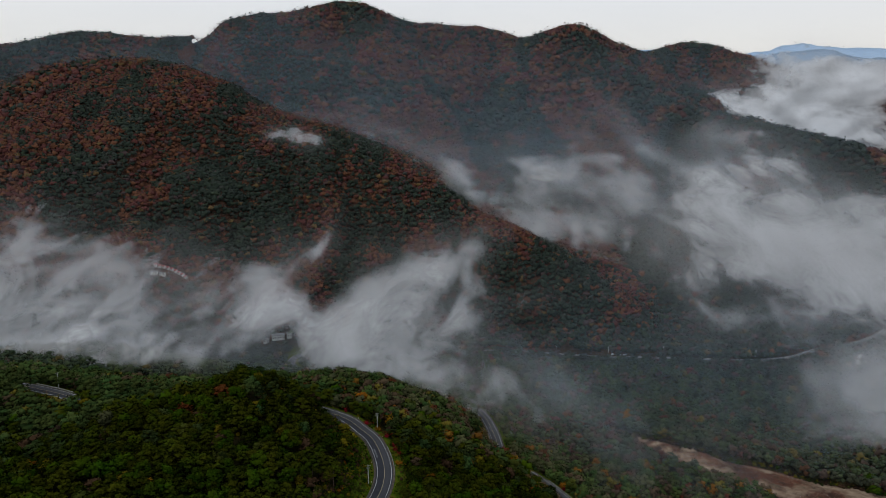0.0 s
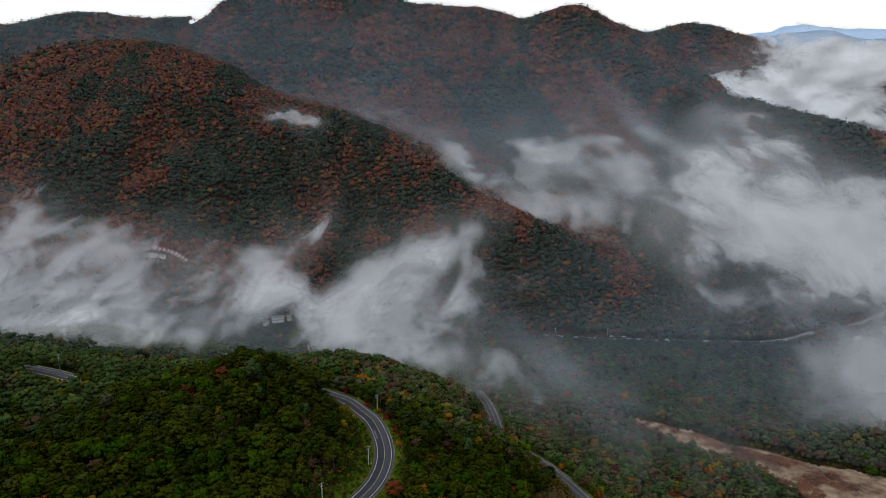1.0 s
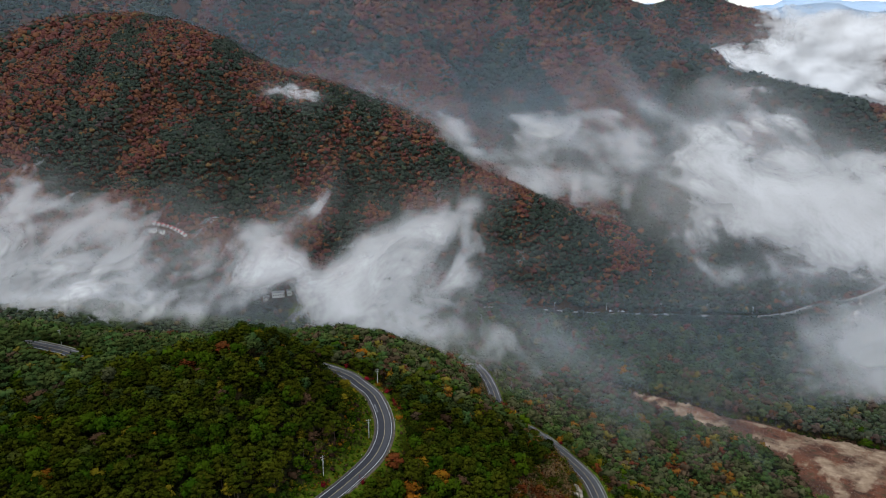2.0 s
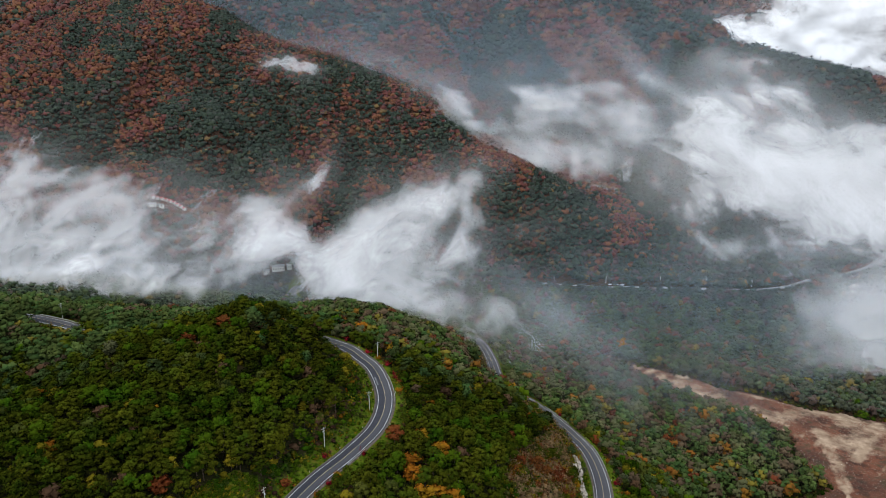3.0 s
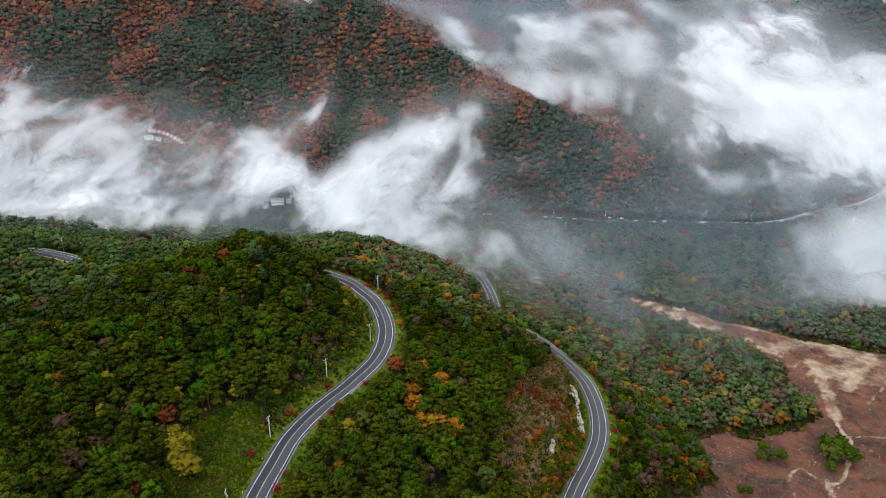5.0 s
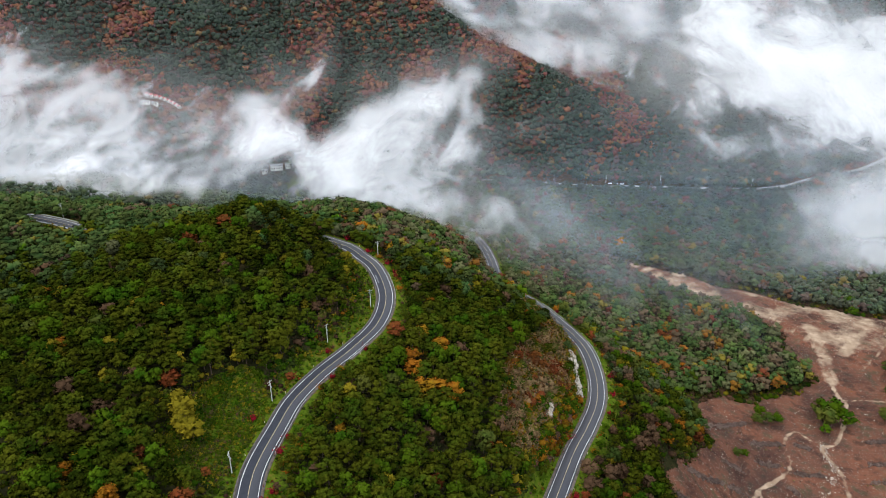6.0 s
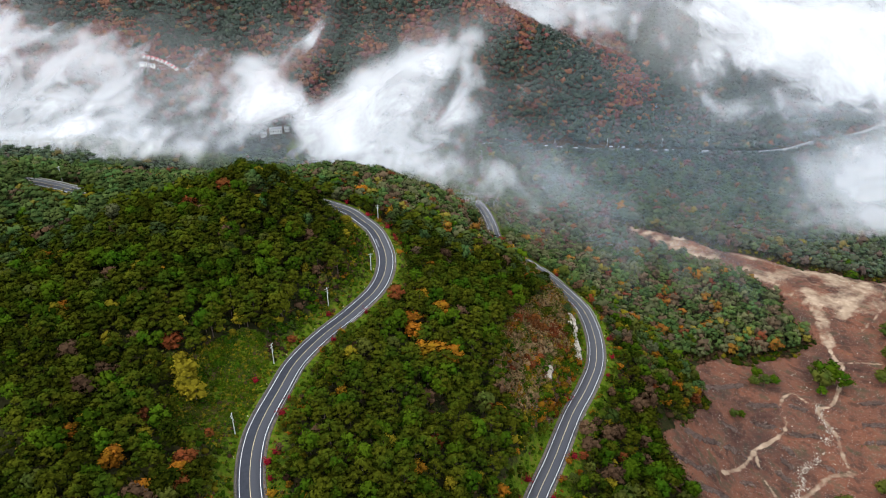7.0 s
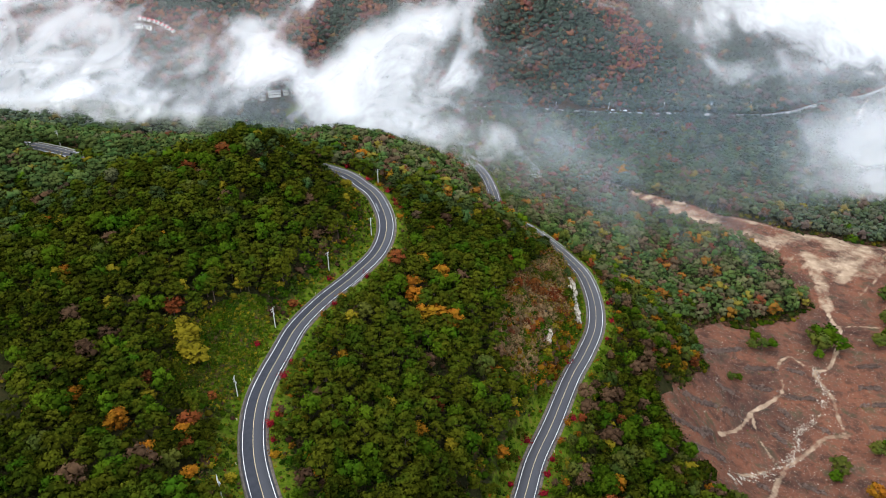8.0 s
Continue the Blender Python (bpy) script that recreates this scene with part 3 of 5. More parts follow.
road_upper = make_road("road_upper", UPPER_ROAD, 4.0, "winding two-lane mountain road of dark damp asphalt", -1)
part("lane_marking", array_mesh("lane_marking", *ribbon(UPPER_ROAD[103:108], [-2.6, -2.55, -1.75, -1.7], [0.015, 0.036, 0.052, 0.03]), [PALE_ASPHALT]), road_upper, "worn pale paint patch in the lane")
make_road("road_lower", LOWER_ROAD, 4.0, "two-lane asphalt road bending down the slope")
make_road("road_valley", VALLEY_ROAD, 3.7, "pale two-lane road along the valley floor", 0, PALE_ASPHALT)

# ---- trees ----
rng = np.random.default_rng(7)
G = (1 + 5 ** 0.5) / 2
ICO_V = np.array([(-1, G, 0), (1, G, 0), (-1, -G, 0), (1, -G, 0), (0, -1, G), (0, 1, G), (0, -1, -G), (0, 1, -G), (G, 0, -1), (G, 0, 1), (-G, 0, -1), (-G, 0, 1)]) / (1 + G * G) ** 0.5
ICO_F = np.array([(0, 11, 5), (0, 5, 1), (0, 1, 7), (0, 7, 10), (0, 10, 11), (1, 5, 9), (5, 11, 4), (11, 10, 2), (10, 7, 6), (7, 1, 8),
                  (3, 9, 4), (3, 4, 2), (3, 2, 6), (3, 6, 8), (3, 8, 9), (4, 9, 5), (2, 4, 11), (6, 2, 10), (8, 6, 7), (9, 8, 1)])


OCT_V = np.array([(1, 0, 0), (-1, 0, 0), (0, 1, 0), (0, -1, 0), (0, 0, 1), (0, 0, -1.0)])
OCT_F = np.array([(0, 2, 4), (2, 1, 4), (1, 3, 4), (3, 0, 4), (2, 0, 5), (1, 2, 5), (3, 1, 5), (0, 3, 5)])


def turn_matrix(r):
    q = r.normal(size=4)
    w, a, b_, c = q / np.linalg.norm(q)
    return np.array([[1 - 2 * (b_ * b_ + c * c), 2 * (a * b_ - w * c), 2 * (a * c + w * b_)], [2 * (a * b_ + w * c), 1 - 2 * (a * a + c * c), 2 * (b_ * c - w * a)],
                     [2 * (a * c - w * b_), 2 * (b_ * c + w * a), 1 - 2 * (a * a + b_ * b_)]])


def unit(v):
    return v / (np.linalg.norm(v, axis=-1, keepdims=True) + 1e-9)


def outward(tri, way):
    """Triangles turned so that their faces look the given ways, as one run of vertices."""
    back = np.einsum("ij,ij->i", np.cross(tri[:, 1] - tri[:, 0], tri[:, 2] - tri[:, 0]), way) < 0
    tri[back] = tri[back][:, [0, 2, 1]]
    return tri.reshape(-1, 3)


def crown_template(r, kind, clumps, sprays, leaf=1.0):
    """Crown of a tree 1 m high: tufts with a dense heart and many leafy sprays; also how light each vertex's leaves are, and which way they face."""
    vs, fs, ts, ns, count = [], [], [], [], 0
    for i in range(clumps):
        u = (i + 0.5) / clumps
        a = i * 2.4 + r.uniform(-0.5, 0.5)
        if kind == "pine":
            h = 0.42 + 0.50 * u
            out = (0.33 * (1 - u) ** 0.6 + 0.02) * r.uniform(0.65, 1.2)
            rad = np.array([0.175, 0.175, 0.072]) * r.uniform(0.8, 1.2) * (1.15 - 0.35 * u) * (12 / clumps) ** 0.5
        else:
            h = 0.36 + 0.48 * u
            out = 0.27 * np.sin(np.pi * (0.15 + 0.75 * u)) * r.uniform(0.6, 1.15)
            rad = np.array([0.165, 0.165, 0.13]) * r.uniform(0.75, 1.25) * (12 / clumps) ** 0.5
        at = np.array([out * np.cos(a), out * np.sin(a), h])
        lean_ = at - (0, 0, 0.45)
        v = (OCT_V @ turn_matrix(r).T) * (1 + r.uniform(-0.25, 0.25, (6, 1)))
        vs.append(v * rad * 0.8 + at)
        ns.append(unit(unit(v) + 0.5 * lean_ / 0.3))
        fs.append(OCT_F + count)
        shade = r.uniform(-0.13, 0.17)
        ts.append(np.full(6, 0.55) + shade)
        count += 6
        d = r.normal(size=(sprays, 3))
        d[:, 2] = np.abs(d[:, 2]) * 0.9 - 0.2
        d = unit(d)
        c = d * rad * r.uniform(0.75, 1.05, (sprays, 1)) + at
        face = unit(d * (1, 1, 1.2) + r.normal(size=(sprays, 3)) * 0.38)
        go = unit(np.cross(face, r.normal(size=(sprays, 3))))
        across = np.cross(go, face)
        size = r.uniform(0.042, 0.078, (sprays, 1)) * (12 / clumps) ** 0.3 * leaf
        tri = np.stack([c - across * size * 0.66, c + across * size * 0.66, c + go * size * 1.2], 1).reshape(-1, 3)
        vs.append(tri)
        ns.append(np.repeat(unit(unit(d / rad * rad.mean()) * 1.0 + 0.5 * lean_ / 0.3 + 0.45 * face), 3, 0))
        fs.append(np.arange(3 * sprays).reshape(-1, 3) + count)
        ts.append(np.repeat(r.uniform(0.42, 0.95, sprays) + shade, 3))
        count += 3 * sprays
    return np.vstack(vs), np.vstack(fs), np.concatenate(ts), np.vstack(ns)


def far_template(r):
    """A crown far off: an uneven eight-sided mass with a few loose sprays."""
    v = unit(OCT_V @ turn_matrix(r).T)
    nv = v.copy()
    v = v * (1 + r.uniform(-0.4, 0.4, (6, 1))) * (0.52, 0.52, 0.50) + (0, 0, 0.45)
    c = r.normal(size=(8, 3)) * (0.36, 0.36, 0.15) + (0, 0, 0.72)
    tri = outward(c[:, None, :] + r.normal(size=(8, 3, 3)) * 0.15, c - (0, 0, 0.4))
    nt_ = np.repeat(unit(unit(c - (0, 0, 0.4)) + r.normal(size=(8, 3)) * 0.3), 3, 0)
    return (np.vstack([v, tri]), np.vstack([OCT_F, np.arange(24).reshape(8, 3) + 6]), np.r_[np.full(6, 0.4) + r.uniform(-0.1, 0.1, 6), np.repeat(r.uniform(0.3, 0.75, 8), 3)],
            np.vstack([unit(nv + (0, 0, 0.35)), unit(nt_ + (0, 0, 0.3))]))


def trunk_template(r, sides=5):
    rings = [(0.0, 0.022), (0.25, 0.017), (0.55, 0.012), (0.9, 0.004)]
    lean = r.uniform(-0.04, 0.04, 2)
    v = []
    for h, w in rings:
        for k_ in range(sides):
            a = 2 * np.pi * k_ / sides
            v.append((w * np.cos(a) + lean[0] * h * h * 2, w * np.sin(a) + lean[1] * h * h * 2, h - (0.08 if h == 0 else 0)))
    f = []
    for j in range(len(rings) - 1):
        for k_ in range(sides):
            a, b_ = j * sides + k_, j * sides + (k_ + 1) % sides
            f += [(a, b_, b_ + sides), (a, b_ + sides, a + sides)]
    count = len(v)
    for k_ in range(4):  # limbs
        a, h = k_ * 1.7 + r.uniform(0, 1), 0.35 + 0.12 * k_
        tip = (0.2 * np.cos(a), 0.2 * np.sin(a), h + 0.1)
        v += [(0.012, 0, h), (-0.008, 0.01, h), (0, -0.01, h + 0.02), tip]
        f += [(count, count + 1, count + 3), (count + 1, count + 2, count + 3), (count + 2, count, count + 3)]
        count += 4
    return np.array(v), np.array(f)


def scatter(spacing, rmin, rmax, half_angle, seed):
    r = np.random.default_rng(seed)
    lim = rmax
    gx, gy = np.meshgrid(np.arange(-lim * math.sin(radians(half_angle)), lim * math.sin(radians(half_angle)), spacing), np.arange(50, lim, spacing))
    x, y = gx.ravel() + r.uniform(-0.48, 0.48, gx.size) * spacing, gy.ravel() + r.uniform(-0.48, 0.48, gx.size) * spacing
    rad = np.hypot(x, y)
    k_ = (rad > rmin) & (rad <= rmax) & (np.abs(np.degrees(np.arctan2(x, y))) < half_angle)
    x, y = x[k_], y[k_]
    clear = np.ones(len(x), bool)
    for line, gap in ((UPPER_ROAD, 7.4), (LOWER_ROAD, 7.4), (VALLEY_ROAD, 6.5)):
        d, near_ = nearest(line, x, y)
        clear &= d > gap
        below = y < line[near_, 1]
        if line is VALLEY_ROAD:
            clear &= ~(below & (d < 21 - 5 * smooth_step(300, 360, x)))
        if line is LOWER_ROAD:
            clear &= ~((x < line[near_, 0]) & (d < 14 + 10 * smooth_step(335, 365, y) * smooth_step(500, 460, y)) & (y > 322) & (y < 560))
        if line is UPPER_ROAD:
            clear &= ~(below & (d < 31) & (x < -196) & (x > -242))
            clear &= ~((x < line[near_, 0]) & (d < 9 + 8 * smooth_step(150, 190, y) * smooth_step(345, 300, y) + 2 * fbm(x / 12, y / 12, 2, 55)) & (y < 345))
            clear &= ~(below & (d < 21) & (y > 318) & (x > -75))
    for sx, sy, sr in SPOTS:
        clear &= np.hypot(x - sx, y - sy) > sr
    clear &= ~open_field(x, y) & ~inside(CLEARING, x, y)
    return x[clear], y[clear]


def kinds(x, y, z, r):
    """Which kind of leaves the trees have, by place."""
    u = r.uniform(size=len(x))
    autumn = smooth_step(0.18, 0.5, fbm(x / 38 + 7, y / 38, 3, 36))
    hill = np.array([0.73, 0.18, 0.026, 0.010, 0.007, 0.022, 0.025])
    slope = np.array([0.35, 0.26, 0.05, 0.03, 0.02, 0.12, 0.17])
    foot = np.array([0.27, 0.19, 0.03, 0.025, 0.02, 0.17, 0.295])
    valley = np.array([0.40, 0.22, 0.02, 0.02, 0.02, 0.10, 0.22])
    shelf = np.array([0.46, 0.34, 0.03, 0.008, 0.006, 0.036, 0.12])
    dark = np.array([0.70, 0.06, 0.012, 0.018, 0.02, 0.03, 0.16])
    rust = np.array([0.14, 0.04, 0.03, 0.36, 0.34, 0.07, 0.02])
    right = smooth_step(-10, 15, x - np.interp(y, [140, 240, 340, 400, 480, 620], [18, 56, 80, 67, 40, -10]))
    w_slope = np.maximum(right, smooth_step(335, 420, y) * smooth_step(-75, -40, x))
    w_slope = np.maximum(w_slope, smooth_step(400, 460, y))
    w_valley = smooth_step(560, 680, y)
    w_mount = smooth_step(10, 40, z) * smooth_step(820, 930, y)
    band = 0.30 - 0.46 * ravines(x, y) + fbm(x / 75 + 3 + 0.3 * fbm(x / 60, y / 60, 2, 35), y / 210 + z / 260, 4, 31) + 0.17 * fbm(x / 24, y / 34, 2, 33) + 0.0006 * (z - 190) - 0.16 * smooth_step(1480, 1620, y) * smooth_step(-100, -350, x) - 0.07 * smooth_step(1480, 1620, y) - 0.30 * smooth_step(60, 170, x) * smooth_step(1300, 1130, y)
    w_rust = smooth_step(-0.06, 0.20, band)
    p = hill + (slope - hill) * w_slope[:, None]
    p = p + (foot - p) * (w_slope * smooth_step(330, 430, y))[:, None]
    p = p + (valley - p) * w_valley[:, None]
    p = p + (np.array([0.2, 0.12, 0.06, 0.09, 0.08, 0.30, 0.15]) - p) * (0.75 * autumn * np.maximum(w_valley, w_slope * smooth_step(330, 430, y)))[:, None]
    p = p + (shelf - p) * (smooth_step(-40, -110, x) * smooth_step(420, 470, y))[:, None]
    p = p + ((dark + (rust - dark) * w_rust[:, None]) - p) * w_mount[:, None]
    cum = np.cumsum(p / p.sum(1, keepdims=True), 1)
    return np.minimum((u[:, None] > cum).sum(1), 6)


def grove(name, label, x, y, kind, height, templates_pine, templates_leaf, seed, leaves=None, spread=1.0, vary=0.24):
    """Many trees as one mesh."""
    r = np.random.default_rng(seed)
    z = ground(x, y)
    vs, fs, ms, tones, ns, count = [], [], [], [], [], 0
    pick = r.integers(0, 1000, len(x))
    for group_kind, templates in ((True, templates_pine), (False, templates_leaf)):
        for ti, (tv, tf, tt, tn) in enumerate(templates):
            s = np.flatnonzero(((kind % 7 == 0) == group_kind) & (pick % len(templates) == ti))
            if not len(s):
                continue
            a, h = r.uniform(0, 2 * np.pi, len(s)), height[s]
            wide = h * r.uniform(0.95, 1.3, len(s)) * spread
            c_, s_ = np.cos(a)[:, None], np.sin(a)[:, None]
            v = np.stack([(tv[None, :, 0] * c_ - tv[None, :, 1] * s_) * wide[:, None] + x[s, None],
                          (tv[None, :, 0] * s_ + tv[None, :, 1] * c_) * wide[:, None] + y[s, None],
                          tv[None, :, 2] * h[:, None] + z[s, None] - 0.2], -1).reshape(-1, 3)
            f = (tf[None] + (np.arange(len(s)) * len(tv))[:, None, None]).reshape(-1, 3) + count
            vs.append(v)
            ns.append(np.stack([tn[None, :, 0] * c_ - tn[None, :, 1] * s_, tn[None, :, 0] * s_ + tn[None, :, 1] * c_, tn[None, :, 2] + 0 * c_], -1).reshape(-1, 3))
            fs.append(f)
            ms.append(np.repeat(kind[s], len(tf)))
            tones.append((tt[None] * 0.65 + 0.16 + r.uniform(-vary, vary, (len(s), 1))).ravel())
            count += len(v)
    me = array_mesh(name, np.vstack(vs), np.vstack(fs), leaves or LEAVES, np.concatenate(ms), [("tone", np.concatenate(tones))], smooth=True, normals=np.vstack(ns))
    return tagged(new(name, me), label, "forest", kind="stuff")


PINE_NEAR = [crown_template(rng, "pine", 15, 18) for _ in range(6)]
LEAF_NEAR = [crown_template(rng, "leaf", 14, 18) for _ in range(6)]
PINE_MID = [crown_template(rng, "pine", 6, 11) for _ in range(6)]
LEAF_MID = [crown_template(rng, "leaf", 6, 11) for _ in range(6)]
PINE_LOW = [crown_template(rng, "pine", 4, 9, 1.0) for _ in range(6)]
LEAF_LOW = [crown_template(rng, "leaf", 4, 9, 1.0) for _ in range(6)]
FAR = [far_template(rng) for _ in range(14)]

# near woods: the trees round the bends are things, the rest one mass
x, y = scatter(5.7, 122, 370, 47, 1)
within = np.abs(np.degrees(np.arctan2(x, y))) < 47 - 9 * smooth_step(170, 230, np.hypot(x, y))
x, y = x[within], y[within]
kind_near = kinds(x, y, ground(x, y), rng)
keep = ~(inside(BARE_CUT, x, y) & (rng.uniform(size=len(x)) < 0.93))
x, y, kind_near = x[keep], y[keep], kind_near[keep]
h_near = rng.uniform(8.0, 13.0, len(x)) * np.where(np.isin(kind_near, (2, 3, 4)), 0.75, 1.0)
road_gap = np.minimum(nearest(UPPER_ROAD, x, y)[0], nearest(LOWER_ROAD, x, y)[0])
h_near *= 0.42 + 0.58 * smooth_step(7, 22, road_gap)
h_near *= 1 - 0.12 * smooth_step(18, 34, x) * smooth_step(318, 340, y) * smooth_step(80, 70, x)
order = np.argsort(np.hypot(x + 25, y - 235))
single, rest = order[:300], order[300:]
def haze_kinds(kind, x, y):
    """Farther down the slope, more trees take the leaf colours lifted for haze."""
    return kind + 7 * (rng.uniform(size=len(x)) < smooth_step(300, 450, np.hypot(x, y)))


grove("near_forest", "dense hillside wood of pines with scattered autumn trees", x[rest], y[rest], haze_kinds(kind_near[rest], x[rest], y[rest]), h_near[rest], PINE_NEAR, LEAF_NEAR, 2, LEAVES + HAZE_MID, 0.9)

NAMES = ["pine_tree", "broadleaf_tree", "yellow_tree", "orange_tree", "red_tree", "withered_tree", "broadleaf_tree"]
LABELS = ["dark green mountain pine with layered needle clumps", "green broadleaf tree with a rounded leafy crown", "tree with yellow autumn leaves on the slope",
          "tree with bright orange autumn leaves", "small tree with deep red autumn leaves", "tree with withered grey-brown leaves", "dull green broadleaf tree on the slope"]


def tree_model(kind, variant):
    t = new(NAMES[kind])
    tagged(t, LABELS[kind], "tree", "trees by the bends")
    r = np.random.default_rng(100 + kind * 10 + variant)
    tv, tf = trunk_template(r)
    part("trunk", array_mesh("trunk", tv, tf, [BARK], smooth=True), t)
    cv, cf, ct, cn = (PINE_NEAR if kind == 0 else LEAF_NEAR)[variant]
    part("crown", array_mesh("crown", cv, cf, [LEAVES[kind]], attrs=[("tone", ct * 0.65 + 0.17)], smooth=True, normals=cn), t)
    return t


models = {}


def plant(kind, variant, at, h, wide=1.05, turn=0.0):
    """One tree of its own, copied from the first of its kind and shape."""
    z = float(ground(np.array([at[0]]), np.array([at[1]]))[0])
    m = pose(at[0], at[1], z - 0.2, 0, 0, turn) @ Matrix.Diagonal((h * wide, h * wide, h, 1))
    if (kind, variant) not in models:
        models[kind, variant] = tree_model(kind, variant)
        models[kind, variant].matrix_basis = m
        return models[kind, variant]
    t = copy_thing(models[kind, variant], Matrix.Identity(4))
    t.matrix_basis = m
    return t


for i in single:
    plant(int(kind_near[i]), int(i) % 4, (x[i], y[i]), h_near[i], 1.0, (i * 137) % 360)
for kind, trees in ((3, ORANGE_TREES), (4, RED_TREES), (2, YELLOW_TREES), (5, WITHERED_TREES), (1, FIELD_TREES[::2]), (6, FIELD_TREES[1::2])):
    for i, (tx, ty, h) in enumerate(trees):
        plant(kind, i % 4, (tx, ty), h, 1.35, i * 77 % 360)

x, y = scatter(6.2, 370, 560, 38, 3)
kind_mid = kinds(x, y, ground(x, y), rng)
grove("slope_forest", "mixed autumn wood on the slope falling to the valley", x, y, haze_kinds(kind_mid, x, y), rng.uniform(8.5, 13.5, len(x)), PINE_MID, LEAF_MID, 4, LEAVES + HAZE_MID, 0.85, 0.18)
x, y = scatter(6.6, 560, 890, 37, 9)
kind_mid = kinds(x, y, ground(x, y), rng)
kind_mid = kind_mid + 7 * (rng.uniform(size=len(x)) < smooth_step(780, 880, np.hypot(x, y)))
grove("valley_forest", "mixed wood of dull green and withered trees on the valley floor", x, y, kind_mid, rng.uniform(8.5, 13.5, len(x)), PINE_LOW, LEAF_LOW, 10, HAZE_FAR + HIGH, 0.88, 0.15)
x, y = scatter(5.7, 890, 1500, 36, 5)
kind_far = kinds(x, y, ground(x, y), rng)
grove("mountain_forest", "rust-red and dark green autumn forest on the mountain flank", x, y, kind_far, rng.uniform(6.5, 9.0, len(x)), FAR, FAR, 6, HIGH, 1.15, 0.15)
x, y = scatter(10.6, 1500, 2450, 35, 7)
kind_far = kinds(x, y, ground(x, y), rng)
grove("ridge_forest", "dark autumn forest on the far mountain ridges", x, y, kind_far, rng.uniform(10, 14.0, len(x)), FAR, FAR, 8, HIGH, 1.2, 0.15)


# ---- verges, shrubs and scrub ----
def low_template(r, cards, leaf=0.125):
    v = ICO_V * (1 + r.uniform(-0.35, 0.35, (12, 1))) * (0.5, 0.5, 0.38) + (0, 0, 0.3)
    c = r.normal(size=(cards, 3)) * (0.36, 0.36, 0.18) + (0, 0, 0.55)
    tri = outward(c[:, None, :] + r.normal(size=(cards, 3, 3)) * leaf, c - (0, 0, 0.2))
    facing = np.repeat(unit(unit(c - (0, 0, 0.2)) + r.normal(size=(cards, 3)) * 0.3), 3, 0)
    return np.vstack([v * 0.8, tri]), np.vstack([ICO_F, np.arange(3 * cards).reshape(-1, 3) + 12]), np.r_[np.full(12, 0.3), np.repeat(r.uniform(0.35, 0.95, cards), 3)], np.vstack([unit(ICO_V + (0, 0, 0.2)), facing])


LOW = [low_template(rng, 13) for _ in range(6)]
SCRUB = [low_template(rng, 34, 0.075) for _ in range(6)]
side, along = (5.5 + 12 * rng.uniform(0, 1, 2700) ** 1.7) * rng.choice([-1, -1, 1], 2700), rng.integers(2, 400, 2700)
bx, by = [], []
for line in (UPPER_ROAD, LOWER_ROAD):
    k = along % (len(line) - 4) + 2
    d = line[k + 1, :2] - line[k - 1, :2]
    d /= np.linalg.norm(d, axis=1)[:, None]
    bx.append(line[k, 0] + d[:, 1] * side + rng.normal(0, 0.6, 2700))
    by.append(line[k, 1] - d[:, 0] * side + rng.normal(0, 0.6, 2700))
bx, by = np.concatenate(bx), np.concatenate(by)
road_gap = np.minimum(nearest(UPPER_ROAD, bx, by)[0], nearest(LOWER_ROAD, bx, by)[0])
ok = (road_gap > 5.4) & ~inside(CLEARING, bx, by) & (np.hypot(bx, by) < 640) & (by > 110)
bx, by, road_gap = bx[ok], by[ok], road_gap[ok]
bk = rng.choice(7, len(bx), p=[0.04, 0.50, 0.20, 0.025, 0.005, 0.12, 0.11])
grove("roadside_scrub", "low green and yellowing scrub along the road verges", bx, by, bk, rng.uniform(0.7, 2.2, len(bx)) * (0.62 + 0.13 * (road_gap - 5.4)), LOW, LOW, 21)

ROCKS = [(71.0 - 0.0022 * (k - 320) ** 2 + 0.9 * math.sin(k * 1.7), k, 2.6 + 1.0 * math.sin(k * 0.9)) for k in range(286, 326, 4)] + [(51.0, 262, 1.6), (49.8, 257, 1.3)]
# low growth under the gaps of the near wood
tx, ty = scatter(5.7, 122, 370, 47, 1)
vx, vy = rng.uniform(-150, 95, 9000), rng.uniform(135, 350, 9000)
road_gap = np.minimum(nearest(UPPER_ROAD, vx, vy)[0], nearest(LOWER_ROAD, vx, vy)[0])
ok = road_gap > 9
ok &= ~inside(CLEARING, vx, vy) & ~inside(BARE_CUT, vx, vy)
vx, vy, road_gap = vx[ok], vy[ok], road_gap[ok]
gap = np.array([np.min((tx - a) ** 2 + (ty - b_) ** 2) for a, b_ in zip(vx, vy)]) ** 0.5
vx, vy, road_gap, gap = vx[gap > 3.1], vy[gap > 3.1], road_gap[gap > 3.1], np.minimum(gap[gap > 3.1], 6)
grove("undergrowth", "dark green bushes filling the gaps of the wood", vx, vy, rng.choice([1, 1, 6, 6, 5, 2], len(vx)), (rng.uniform(1.2, 2.6, len(vx)) + 0.25 * gap) * (0.4 + 0.6 * smooth_step(9, 18, road_gap)), LOW, LOW, 26)

